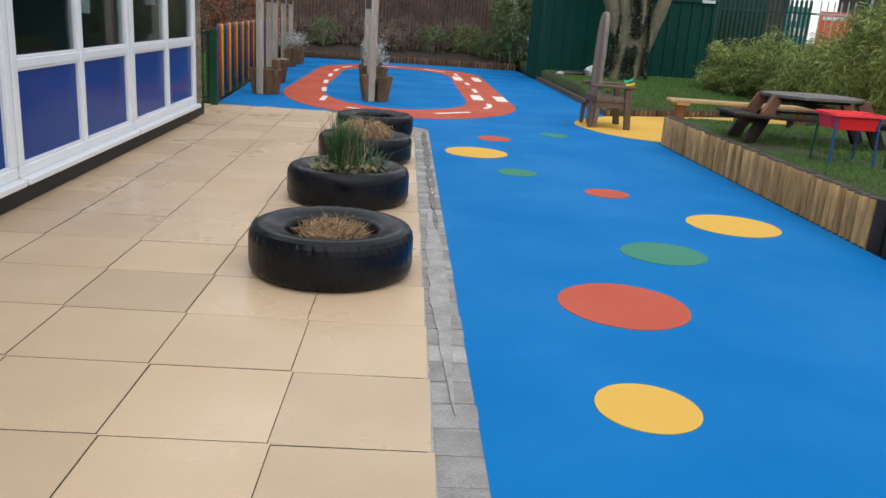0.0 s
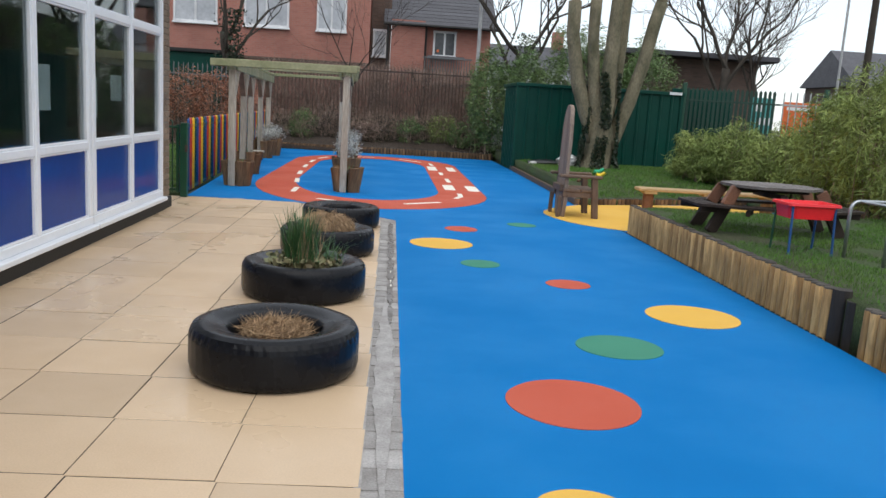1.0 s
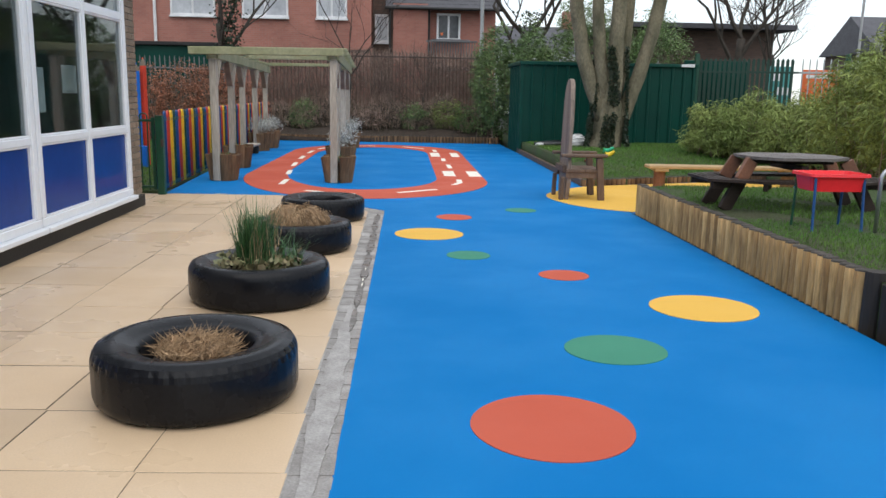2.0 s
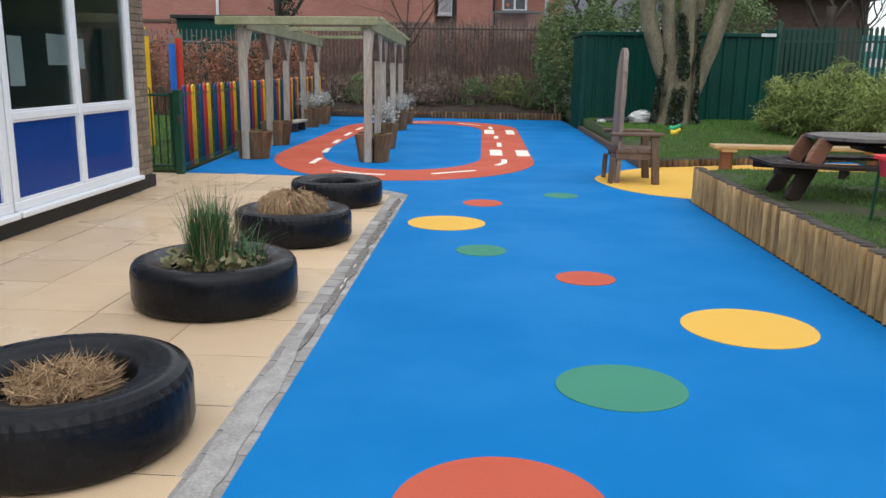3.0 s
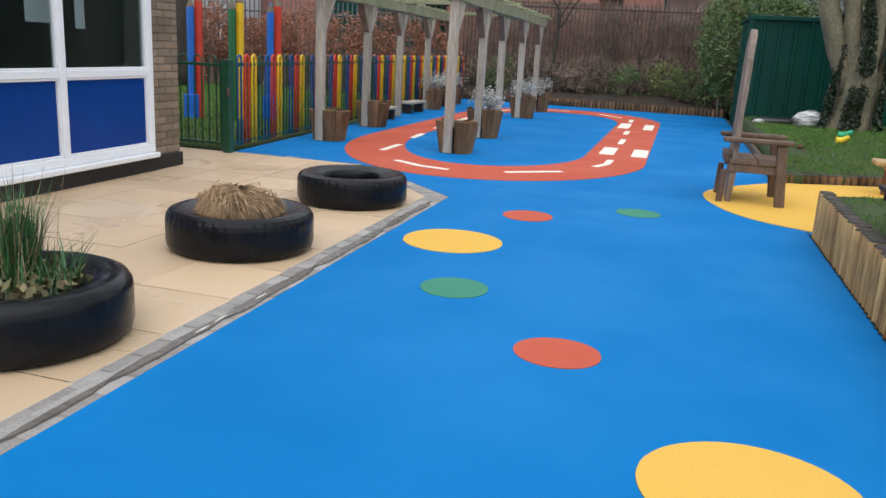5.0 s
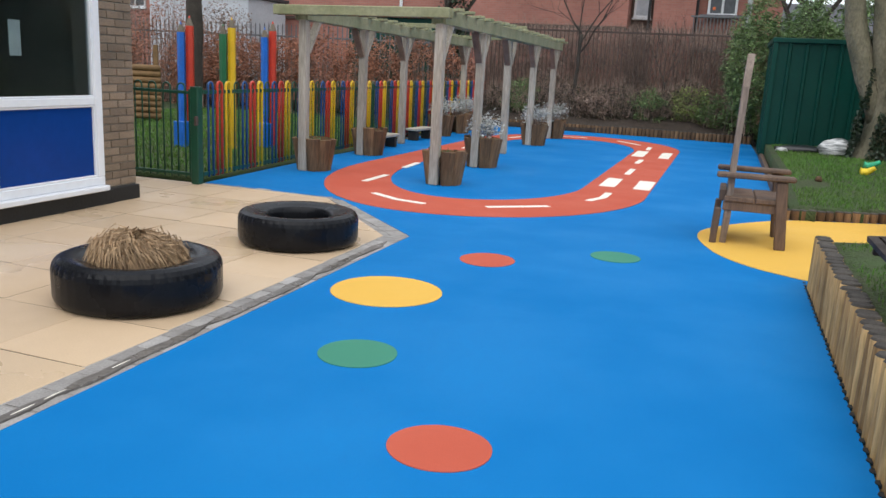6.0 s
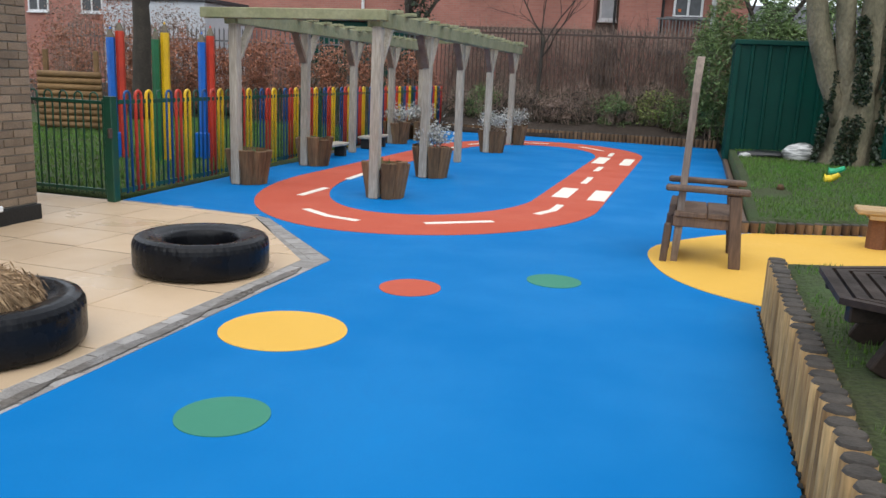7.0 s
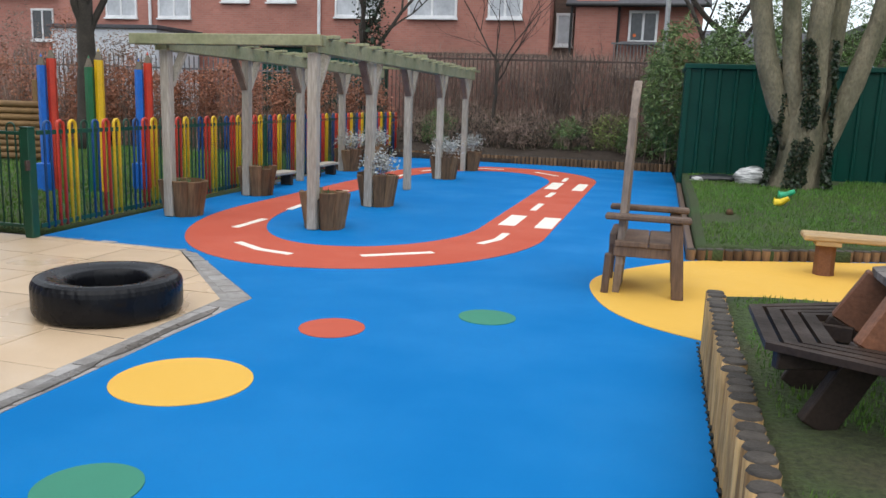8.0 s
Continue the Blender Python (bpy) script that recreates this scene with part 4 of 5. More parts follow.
for s in (-0.33, 0.33):
    part("leg", bar((0.55, s, 0), (0.50, s, 0.61), 0.095, 0.075, 0.01, up=(0, 1, 0)), M["chair_wood"], throne)
    part("armrest", box(0.28, s, 0.635, 0.66, 0.13, 0.045, 0.012), M["chair_wood"], throne)
    part("rail", bar((0.03, s * 0.94, 0.36), (0.52, s * 0.94, 0.36), 0.04, 0.09, 0.006), M["chair_wood"], throne)
    part("back_strut", bar((-0.02, s * 0.9, 0.0), (-0.005, s * 0.9, 0.33), 0.06, 0.06, 0.01), M["chair_wood"], throne)
for i in range(2):
    part("seat_plank", box(0.165 + 0.262 * i, 0, 0.42, 0.258, 0.70, 0.05, 0.010), M["chair_wood"], throne)
part("cross_rail", box(0.02, 0, 0.44, 0.06, 0.56, 0.10, 0.008), M["chair_wood"], throne)

# ---- long pale bench ----
bench = empty("long_bench", (4.52, 13.90, 0.0), -3, label="long pale plank bench on stump legs on the yellow rubber", category="bench")
for i, s in enumerate((-0.085, 0.085)):
    part("seat_plank", box(1.25, s, 0.365, 2.5, 0.16, 0.055, 0.012), M["pale_wood"], bench)
for x in (0.22, 1.25, 2.3):
    part("leg", tube([(x, 0, 0.005), (x, 0, 0.335)], [0.10, 0.095], 10, wob=0.15, seed=x), M["red_wood" if x < 1 else "stave"], bench)
    part("bearer", box(x, 0, 0.315, 0.22, 0.30, 0.045, 0.006), M["pale_wood"], bench)

# ---- eight-sided picnic table ----
PX, PY, PZ = 4.55, 9.06, 0.365
table = empty("picnic_table", (PX, PY, PZ), label="dark stained eight-sided picnic table with slatted ring seats on grass", category="picnic table")


def octa(a, b, c, d):
    """Half length a, half width b, half of the short ends c, half of the long sides d."""
    return [Vector((x, y, 0)) for x, y in ((-a, -c), (-d, -b), (d, -b), (a, -c), (a, c), (d, b), (-d, b), (-a, c))]


RINGS = [octa(0.97 - 0.066 * i, 0.55 - 0.060 * i, 0.300 - 0.022 * i, 0.50 - 0.028 * i) for i in range(5)]
for j in range(8):
    k = (j + 1) % 8
    for i in range(4):
        o0, o1 = RINGS[i][j], RINGS[i][k]
        n0, n1 = RINGS[i + 1][j], RINGS[i + 1][k]
        g = 0.17
        q = [o0.lerp(n0, g), o1.lerp(n1, g), n1.lerp(o1, g * 0.4), n0.lerp(o0, g * 0.4)]
        part("seat_slat", plate([(v.x, v.y) for v in q][::-1], 0.285, 0.312), M["dark_wood"], table)
    part("seat_bearer", bar((RINGS[0][j].x * 0.95, RINGS[0][j].y * 0.95, 0.250), (RINGS[4][j].x * 0.80, RINGS[4][j].y * 0.80, 0.250), 0.045, 0.07, 0.006), M["dark_wood"], table)
    if j in (0, 3, 4, 7):
        e = (RINGS[0][j] + RINGS[4][j]) / 2
        foot, knee, head = Vector((e.x * 0.90, e.y * 0.90, -0.01)), Vector((e.x * 0.71, e.y * 0.80, 0.29)), Vector((e.x * 0.58, e.y * 0.72, 0.490))
        # dark wood on the lower leg paints in the shade below the seat
        part("table_leg", bar(foot, knee, 0.06, 0.13, 0.006), M["dark_wood"], table)
        part("table_leg", bar(knee, head, 0.058, 0.128, 0.006), M["red_wood"], table, "reddish upper part of the slanting leg")


def reach(y):
    """Half the length of the tabletop across its width."""
    return 0.52 if abs(y) < 0.20 else 0.52 - 0.26 * (abs(y) - 0.20) / 0.22


for i in range(8):
    y0, y1 = -0.42 + 0.105 * i + 0.004, -0.42 + 0.105 * (i + 1) - 0.004
    pts = [(-reach(y0), y0), (reach(y0), y0), (reach(y1), y1), (-reach(y1), y1)]
    part("table_plank", plate([(px - 0.01, py) for px, py in pts], 0.503, 0.532), M["grey_plank"], table, "weathered grey tabletop plank")
part("under_frame", box(-0.01, 0, 0.474, 0.9, 0.08, 0.055, 0.006), M["dark_wood"], table)
part("under_frame", box(-0.01, 0, 0.418, 0.08, 0.7, 0.055, 0.006), M["dark_wood"], table)

# ---- water tray and steel stand ----
tray = empty("water_tray", (4.265, 7.72, 0.362), label="red plastic water tray on dark metal legs", category="water tray")
bm = bmesh.new()
loops = []
for sx, sy, z in ((0.265, 0.20, 0.485), (0.25, 0.187, 0.485), (0.215, 0.155, 0.355), (0.195, 0.137, 0.34), (0.222, 0.163, 0.335), (0.242, 0.178, 0.455), (0.27, 0.205, 0.46)):
    loop = []
    for c, (ux, uy) in enumerate(((1, 1), (-1, 1), (-1, -1), (1, -1))):
        for a in np.linspace(0, math.pi / 2, 4):
            t = a + c * math.pi / 2
            loop.append(bm.verts.new((ux * (sx - 0.06) + 0.06 * math.cos(t), uy * (sy - 0.06) + 0.06 * math.sin(t), z)))
    loops.append(loop)
for a, b in zip(loops, loops[1:] + loops[:1]):
    if a is loops[3]:
        continue
    for i in range(16):
        bm.faces.new((a[i], a[(i + 1) % 16], b[(i + 1) % 16], b[i]))
bm.faces.new(loops[3])
bm.faces.new(loops[4][::-1])
part("basin", bm, M["red_plastic"], tray)
for sx in (-1, 1):
    for sy in (-1, 1):
        part("leg", tube([(sx * 0.215, sy * 0.19, -0.02), (sx * 0.21, sy * 0.162, 0.45)], 0.012, 8), M["steel_green"] if sx < 0 and sy > 0 else M["f_blue"], tray, "slim dark blue leg")
stand = empty("steel_stand", (4.92, 7.30, 0.35), 10, label="galvanised tubular steel stand on the muddy grass", category="stand")
for s in (-0.25, 0.25):
    pts = [(-0.3, s, 0), (-0.3, s, 0.46)] + [(-0.3 + 0.09 * (1 - math.cos(a)), s, 0.46 + 0.09 * math.sin(a)) for a in np.linspace(0.3, math.pi / 2, 4)]
    pts += [(0.21, s, 0.55)] + [(0.21 + 0.09 * math.sin(a), s, 0.46 + 0.09 * math.cos(a)) for a in np.linspace(0.3, math.pi / 2, 4)] + [(0.3, s, 0.0)]
    part("hoop_leg", tube(pts, 0.017, 8), M["galv"], stand, smooth=True)
for x in (-0.2, 0.2):
    part("cross_tube", tube([(x, -0.25, 0.55), (x, 0.25, 0.55)], 0.015, 8), M["galv"], stand)
for i in range(7):
    x, y = 5.0 + rnd.uniform(-0.2, 0.5), 7.0 + rnd.uniform(-0.25, 0.15)
    bm = bmesh.new()
    bmesh.ops.create_icosphere(bm, subdivisions=2, radius=0.05)
    for v in bm.verts:
        v.co *= 1 + 0.35 * noise.noise(v.co * 18 + Vector((i, 0, 0)))
        v.co.z *= 0.6
    bmesh.ops.translate(bm, verts=bm.verts[:], vec=(x, y, bed_z(x, y) + 0.015))
    tagged(part("pale_stone", bm, M["stone"]), label="rounded pale stone on the muddy grass", category="stone", group="pale stones")

# ---- shed ----
SX0, SX1, SY0, SY1, SH = 3.55, 7.98, 21.75, 24.1, 2.24
shed = empty("steel_shed", label="dark green corrugated steel storage shed with a low flat roof", category="shed")


def corrugated(a, b, h, pitch=0.30, dep=0.035):
    bm = bmesh.new()
    a, b = Vector((*a, 0)), Vector((*b, 0))
    d = (b - a).normalized()
    nrm = Vector((d.y, -d.x, 0))
    s, cols = 0.0, []
    L = (b - a).length
    prof = ((0, 0), (0.74, 0), (0.80, 1), (0.94, 1))
    while s < L:
        for f, o in prof:
            q = min(s + f * pitch, L)
            cols.append(a + d * q + nrm * dep * o)
        s += pitch
    cols.append(b)
    for c0, c1 in zip(cols, cols[1:]):
        if (c1 - c0).length < 1e-5:
            continue
        vs = [bm.verts.new((c0.x, c0.y, 0.02)), bm.verts.new((c1.x, c1.y, 0.02)), bm.verts.new((c1.x, c1.y, h)), bm.verts.new((c0.x, c0.y, h))]
        bm.faces.new(vs)
    bmesh.ops.remove_doubles(bm, verts=bm.verts[:], dist=0.0005)
    bmesh.ops.solidify(bm, geom=bm.faces[:], thickness=0.004)
    return bm


part("front_wall", corrugated((SX0, SY0), (SX1, SY0), SH), M["shed"], shed)
part("side_wall", corrugated((SX0, SY1), (SX0, SY0), SH), M["shed"], shed)
part("side_wall", corrugated((SX1, SY0), (SX1, SY1), SH), M["shed"], shed)
part("rear_wall", corrugated((SX1, SY1), (SX0, SY1), SH), M["shed"], shed)
part("roof", box((SX0 + SX1) / 2, (SY0 + SY1) / 2, SH + 0.035, SX1 - SX0 + 0.14, SY1 - SY0 + 0.14, 0.09, 0.01), M["shed"], shed)
for x in (SX0, SX1):
    part("corner_post", box(x, SY0, SH / 2 + 0.01, 0.09, 0.09, SH, 0.006), M["shed"], shed)
part("roof_bracket", box(7.78, SY0 - 0.075, SH + 0.04, 0.34, 0.02, 0.075, 0.003), M["white_frame"], shed, "small white plate on the roof edge")
for x in (6.6, 7.0):
    part("lifting_eye", tube([(x, SY0 + 0.05, SH + 0.07), (x + 0.03, SY0 + 0.05, SH + 0.14), (x + 0.07, SY0 + 0.05, SH + 0.07)], 0.012, 6), M["galv"], shed)

# sacks and toys by the tree
def lump(name, x, y, sx, sy, sz, material, seed, label, category):
    bm = bmesh.new()
    bmesh.ops.create_icosphere(bm, subdivisions=3, radius=1)
    for v in bm.verts:
        v.co *= 1 + 0.22 * noise.noise(v.co * 1.8 + Vector((seed, 0, 0))) + 0.08 * noise.noise(v.co * 5 + Vector((seed, 3, 0)))
        v.co = Vector((v.co.x * sx, v.co.y * sy, max(v.co.z, -0.55) * sz))
    bmesh.ops.translate(bm, verts=bm.verts[:], vec=(x, y, lawn_z(x, y) + 0.5 * sz))
    return tagged(part(name, bm, material, smooth=True), label=label, category=category)


lump("sack", 4.70, 20.1, 0.33, 0.26, 0.19, M["bag"], 1, "crumpled white and grey striped sack by the tree", "sack")
lump("black_bin_bag", 4.20, 20.30, 0.50, 0.2, 0.075, M["black_sack"], 4, "flattened black bin bag on the grass", "bin bag")
lump("plastic_scrap", 3.82, 20.2, 0.12, 0.1, 0.05, M["stone"], 6, "small white plastic scrap beside the bag", "plastic bag")
for x, y, c, s, label in ((4.78, 17.3, "lime", 0.085, "small yellow plastic toy on the lawn"), (4.95, 18.1, "toy_green", 0.10, "small green plastic toy on the lawn")):
    t = part("plastic_toy", tube([(x - s, y, lawn_z(x, y) + 0.03), (x, y, lawn_z(x, y) + 0.05), (x + s, y - 0.02, lawn_z(x, y) + 0.11)], [0.06, 0.045, 0.03], 10), M[c], None)
    part("rim", tube([(x - s - 0.012, y, lawn_z(x, y) + 0.032), (x - s, y, lawn_z(x, y) + 0.032)], 0.072, 10), M[c], t)
    tagged(t, label=label, category="toy")
lump("muddy_ball", 4.05, 16.2, 0.045, 0.045, 0.045, M["stave"], 9, "small brown ball in the grass", "ball")


# ---- trees and shrubs ----
def limb(bm, a, b, r0, r1, bend, n=9, sides=10, wob=0.14, seed=0.0):
    a, b = Vector(a), Vector(b)
    pts = [a.lerp(b, i / n) + Vector(bend) * math.sin(math.pi * i / n) + 0.04 * noise.noise_vector(Vector((i * 0.6, seed, 0))) for i in range(n + 1)]
    return tube(pts, [r0 + (r1 - r0) * i / n for i in range(n + 1)], sides, bm=bm, wob=wob, seed=seed)


def branches(bm, a, d, length, r, depth, rand, sides=5):
    """Bare boughs that fork again and again."""
    a, d = Vector(a), Vector(d).normalized()
    pts, q, e = [a], a.copy(), d.copy()
    for _ in range(4):
        e = (e + Vector((rand.uniform(-1, 1), rand.uniform(-1, 1), rand.uniform(-0.5, 0.8))) * 0.22).normalized()
        q = q + e * length / 4
        pts.append(q.copy())
    tube(pts, [r, r * 0.9, r * 0.8, r * 0.7, r * 0.6], sides, bm=bm, cap=False)
    if depth:
        for k in range(3):
            f = (Vector((rand.uniform(-1, 1), rand.uniform(-1, 1), rand.uniform(-0.4, 0.9))) + e * 1.1).normalized()
            branches(bm, pts[(2, 3, 4)[k]], f, length * rand.uniform(0.55, 0.8), r * 0.55, depth - 1, rand, max(3, sides - 1))


TX, TY = 5.33, 19.8
tree = empty("multi_stem_tree", (TX, TY, 0), label="large pale grey multi-stemmed tree with ivy in its forks", category="tree")
bm = tube([(0, 0, 0.1), (0, 0, 0.35), (0.0, 0, 0.7), (-0.02, 0, 1.2), (-0.02, 0, 1.7)], [0.58, 0.42, 0.35, 0.33, 0.22], 18, wob=0.4)
part("trunk", bm, M["bark"], tree, smooth=True)
for a, b, r0, r1, bend in (((-0.12, -0.05, 0.9), (-0.92, -0.1, 4.2), 0.18, 0.16, (-0.20, 0, 0.0)), ((-0.03, -0.04, 0.8), (-0.48, -0.3, 4.4), 0.17, 0.13, (-0.08, 0, 0)),
                           ((0.0, -0.06, 0.5), (0.05, -0.35, 4.6), 0.22, 0.14, (0.02, 0, 0)), ((0.12, 0.1, 1.2), (0.45, 0.3, 4.6), 0.18, 0.14, (0.05, 0, 0)),
                           ((0.16, 0.0, 0.5), (1.20, -0.05, 4.3), 0.18, 0.15, (0.0, 0, -0.25))):
    bm = bmesh.new()
    limb(bm, a, b, r0, r1, bend, seed=b[0])
    top = Vector(b)
    for k in range(2):
        branches(bm, top, (rnd.uniform(-0.6, 0.6), rnd.uniform(-0.5, 0.5), 1), 1.9, r1 * 0.75, 3, rnd, 6)
    part("limb", bm, M["bark"], tree, smooth=True)
c = []
for k in range(24000):
    z = prng.uniform(0.12, 2.6)
    a = prng.uniform(0, 2 * math.pi)
    r = 0.45 + 0.22 * max(0, 0.6 - z) - 0.05 * max(0, z - 1.0)
    strip = abs(((a - 0.25 + 0.12 * math.sin(3 * z)) % (2 * math.pi / 5)) - math.pi / 5)
    if strip < 0.36 * (1.15 - 0.5 * z / 2.6) and noise.noise(Vector((a * 1.5, z * 2.2, 1))) > -0.25:
        c.append((r * math.cos(a) - 0.02, r * math.sin(a), z))
link("ivy", leaf_mesh("ivy", c, np.full((len(c), 1), 0.038), prng, 1.3, 0.6), M["ivy"], tree, "dark green ivy leaves")


def shrub(name, x, y, z, rx, ry, h, n, size, key, label, category="shrub", length=3.2, droop=0.35, group="", stems=26):
    """A clump of stems with many small leaves and an uneven outline."""
    t = empty(name, (x, y, z), label=label, category=category, group=group)
    seed = x * 3.1 + y
    base = prng.normal(size=(stems, 3)) * [rx * 0.25, ry * 0.25, 0]
    tip = base + prng.normal(size=(stems, 3)) * [rx * 0.35, ry * 0.35, 0.08 * h] + [0, 0, 0.82 * h]
    link("stem_clump", twig_mesh("stem_clump", base, tip, 0.014, prng), M["twig"], t)
    pts = []
    while len(pts) < n:
        u = prng.normal(size=3)
        u /= np.linalg.norm(u)
        q = prng.uniform(0.25, 1) ** 0.45
        lump_r = 1 + 0.45 * noise.noise(Vector((u[0] * 1.7 + seed, u[1] * 1.7, u[2] * 1.7))) + 0.25 * noise.noise(Vector((u[0] * 4 + seed, u[1] * 4, u[2] * 4)))
        p = np.array([u[0] * rx, u[1] * ry, u[2] * h * 0.5]) * q * lump_r
        if noise.noise(Vector((p[0] * 3.2 + seed, p[1] * 3.2, p[2] * 3.2))) < -0.16:
            continue
        p[2] = max(p[2] + h * 0.52, 0.02)
        pts.append(p)
    link("foliage", leaf_mesh("foliage", np.array(pts), np.full((n, 1), size), prng, length, droop), M[key], t)
    return t


for x, y, rx, ry, h, n in ((7.3, 18.1, 0.70, 0.8, 1.30, 6000), (7.8, 17.6, 0.9, 0.8, 1.45, 6500), (8.35, 16.4, 0.9, 0.9, 1.35, 6500), (8.6, 15.2, 0.9, 0.9, 1.5, 6500),
                           (8.1, 13.7, 0.85, 0.9, 2.2, 9000), (7.9, 12.3, 0.9, 0.9, 2.45, 9000), (7.7, 10.6, 0.9, 0.9, 2.4, 8000), (9.3, 17.0, 0.9, 0.9, 1.7, 5000)):
    shrub("bamboo_shrub", x, y, 0.12, rx, ry, h, int(n * 1.7), 0.015, "bamboo", "light green leafy bamboo clump along the boundary", "bamboo", 8.5, 0.8, "bamboo hedge", 60)
for x, y, rx, ry, h, n in ((3.3, 26.2, 0.7, 0.7, 3.2, 9000), (4.4, 25.6, 1.0, 0.9, 3.3, 9000), (6.2, 25.9, 1.4, 0.9, 4.3, 11000), (7.9, 25.3, 1.2, 0.9, 3.9, 9000)):
    shrub("evergreen_shrub", x, y, 0.15, rx, ry, h, int(n * 1.3), 0.024, "evergreen", "tall dark green leafy shrub behind the shed", "shrub", 5.5, 0.5, "evergreen shrubs")
shrub("corner_shrub", -2.55, 26.6, 0.25, 0.45, 0.4, 1.0, 2200, 0.018, "evergreen", "rounded green shrub in the planting bank", "shrub", 3.0, 0.0)
for x, y, h, key in ((0.9, 26.6, 0.8, "evergreen"), (1.9, 26.7, 0.95, "bamboo"), (2.5, 26.5, 0.75, "evergreen"), (-0.6, 26.8, 0.7, "twig")):
    shrub("bank_shrub", x, y, 0.3, 0.5, 0.4, h, 1800, 0.022, key, "straggly low green shrub on the soil bank", "shrub", 3.0, 0.0, "bank shrubs")
for i in range(9):
    x = -11.6 + 0.92 * i
    shrub("beech_hedge", x, 24.6 + 0.14 * i, 0.0, 0.72, 0.6, 2.15 + 0.15 * math.sin(i * 2.1), 5200, 0.032, "beech", "clipped beech hedge holding dry russet leaves", "hedge", 1.9, 0.2, "beech hedge", 60)

# brown twiggy growth along the boundary
n = 26000
a = np.stack([prng.uniform(-4.2, 3.4, n), prng.uniform(27.9, 29.4, n), 0.4 + 2.3 * prng.uniform(0, 1, n) ** 1.4], 1)
b = a + prng.normal(size=(n, 3)) * [0.20, 0.12, 0.16] + [0, 0, 0.20]
tagged(link("twig_thicket", twig_mesh("twig_thicket", a, b, 0.008, prng), M["twig"]), label="dense brown leafless twig thicket behind the railings", category="thicket", kind="stuff")

# low dark scrub on the bank
n = 15000
a = np.stack([prng.uniform(-3.6, 3.4, n), prng.uniform(26.5, 27.5, n), np.zeros(n)], 1)
a[:, 2] = [bank_z(q[0], q[1]) for q in a]
tall = 0.25 + 0.75 * np.array([max(0.0, 0.45 + noise.noise(Vector((q[0] * 0.9, q[1] * 2, 4)))) for q in a])
a[:, 2] += prng.uniform(0, 1, n) ** 1.3 * tall
keep_n = 6000
b = a[:keep_n] + prng.normal(size=(keep_n, 3)) * [0.12, 0.08, 0.1] + [0, 0, 0.22]
tagged(link("bank_scrub", leaf_mesh("bank_scrub", a, np.full((n, 1), 0.030), prng, 2.2, 0.1), M["scrub"]), label="low dark tangled scrub covering the soil bank", category="scrub", kind="stuff")
tagged(link("bank_twigs", twig_mesh("bank_twigs", a[:keep_n], b, 0.007, prng), M["twig"]), label="thin bare twigs among the scrub", category="twigs", kind="stuff")

for i, (x, y, h) in enumerate(((-13.2, 23.2, 2.4), (-14.6, 22.0, 2.8), (-12.4, 25.4, 2.2), (-16.0, 24.0, 3.0), (-17.5, 21.5, 2.6), (-11.4, 25.6, 3.2), (-13.4, 25.9, 3.6), (-15.2, 26.0, 3.5), (-18.6, 24.5, 3.8))):
    shrub("bare_shrub", x, y, 0.0, 0.9, 0.8, h, 3500, 0.03, ("beech", "twig")[i % 2], "brown winter shrub at the edge of the lawn", "shrub", 2.2, 0.2, "winter shrubs", 80)

# ---- boundary railings ----
def fence_run(name, a, b, h, pitch, w, material, label, z0=0.0, point=True, rails=(0.35, 0.85)):
    t = empty(name, label=label, category="fence", kind="structure")
    a, b = Vector(a), Vector(b)
    d = (b - a).normalized()
    bm = bmesh.new()
    prof = [(-w / 2, 0), (w / 2, 0), (w / 2, h - 0.06), (0, h), (-w / 2, h - 0.06)] if point else [(-w / 2, 0), (w / 2, 0), (w / 2, h), (-w / 2, h)]
    lo = [bm.verts.new((0.008, u, z)) for u, z in prof]
    hi = [bm.verts.new((-0.008, u, z)) for u, z in prof]
    bm.faces.new(lo)
    bm.faces.new(hi[::-1])
    for i in range(len(lo)):
        j = (i + 1) % len(lo)
        bm.faces.new((lo[i], hi[i], hi[j], lo[j]))
    bmesh.ops.recalc_face_normals(bm, faces=bm.faces[:])
    mesh = bpy.data.meshes.new("pale")
    bm.to_mesh(mesh)
    bm.free()
    mesh.materials.append(material)
    rz = math.degrees(math.atan2(d.y, d.x)) - 90
    n = int((b - a).length / pitch)
    for i in range(n):
        p = a + d * pitch * (i + 0.5)
        link("pale", mesh, None, t, m=pose(p.x, p.y, z0, 0, 0, rz))
    for f in rails:
        part("rail", bar((a.x, a.y, z0 + h * f), (b.x, b.y, z0 + h * f), 0.03, 0.05, 0.004), material, t)
    return t


fence_run("boundary_railings", (-4.6, 27.55, 0), (3.3, 27.55, 0), 2.50, 0.115, 0.022, M["dark_metal"], "tall dark rusty steel railings along the boundary", 0.28, True, (0.11, 0.93))
fence_run("side_railings", (-16.0, 26.6, 0), (-4.7, 27.5, 0), 2.5, 0.15, 0.035, M["grey_metal"], "tall grey steel railings behind the beech hedge", 0.0)
fence_run("green_palisade", (8.05, 22.0, 0), (10.45, 21.22, 0), 2.35, 0.115, 0.075, M["dim_green"], "green steel palisade fence with pointed pales", 0.15)
fence_run("pale_palisade", (13.6, 20.2, 0), (13.2, 2.0, 0), 2.6, 0.155, 0.065, M["galv"], "pale galvanised palisade fence behind the bamboo", 0.1)
fence_run("grey_palisade", (10.45, 21.22, 0), (13.6, 20.2, 0), 2.35, 0.16, 0.030, M["galv"], "slender pale grey steel pales in front of the signs", 0.15)
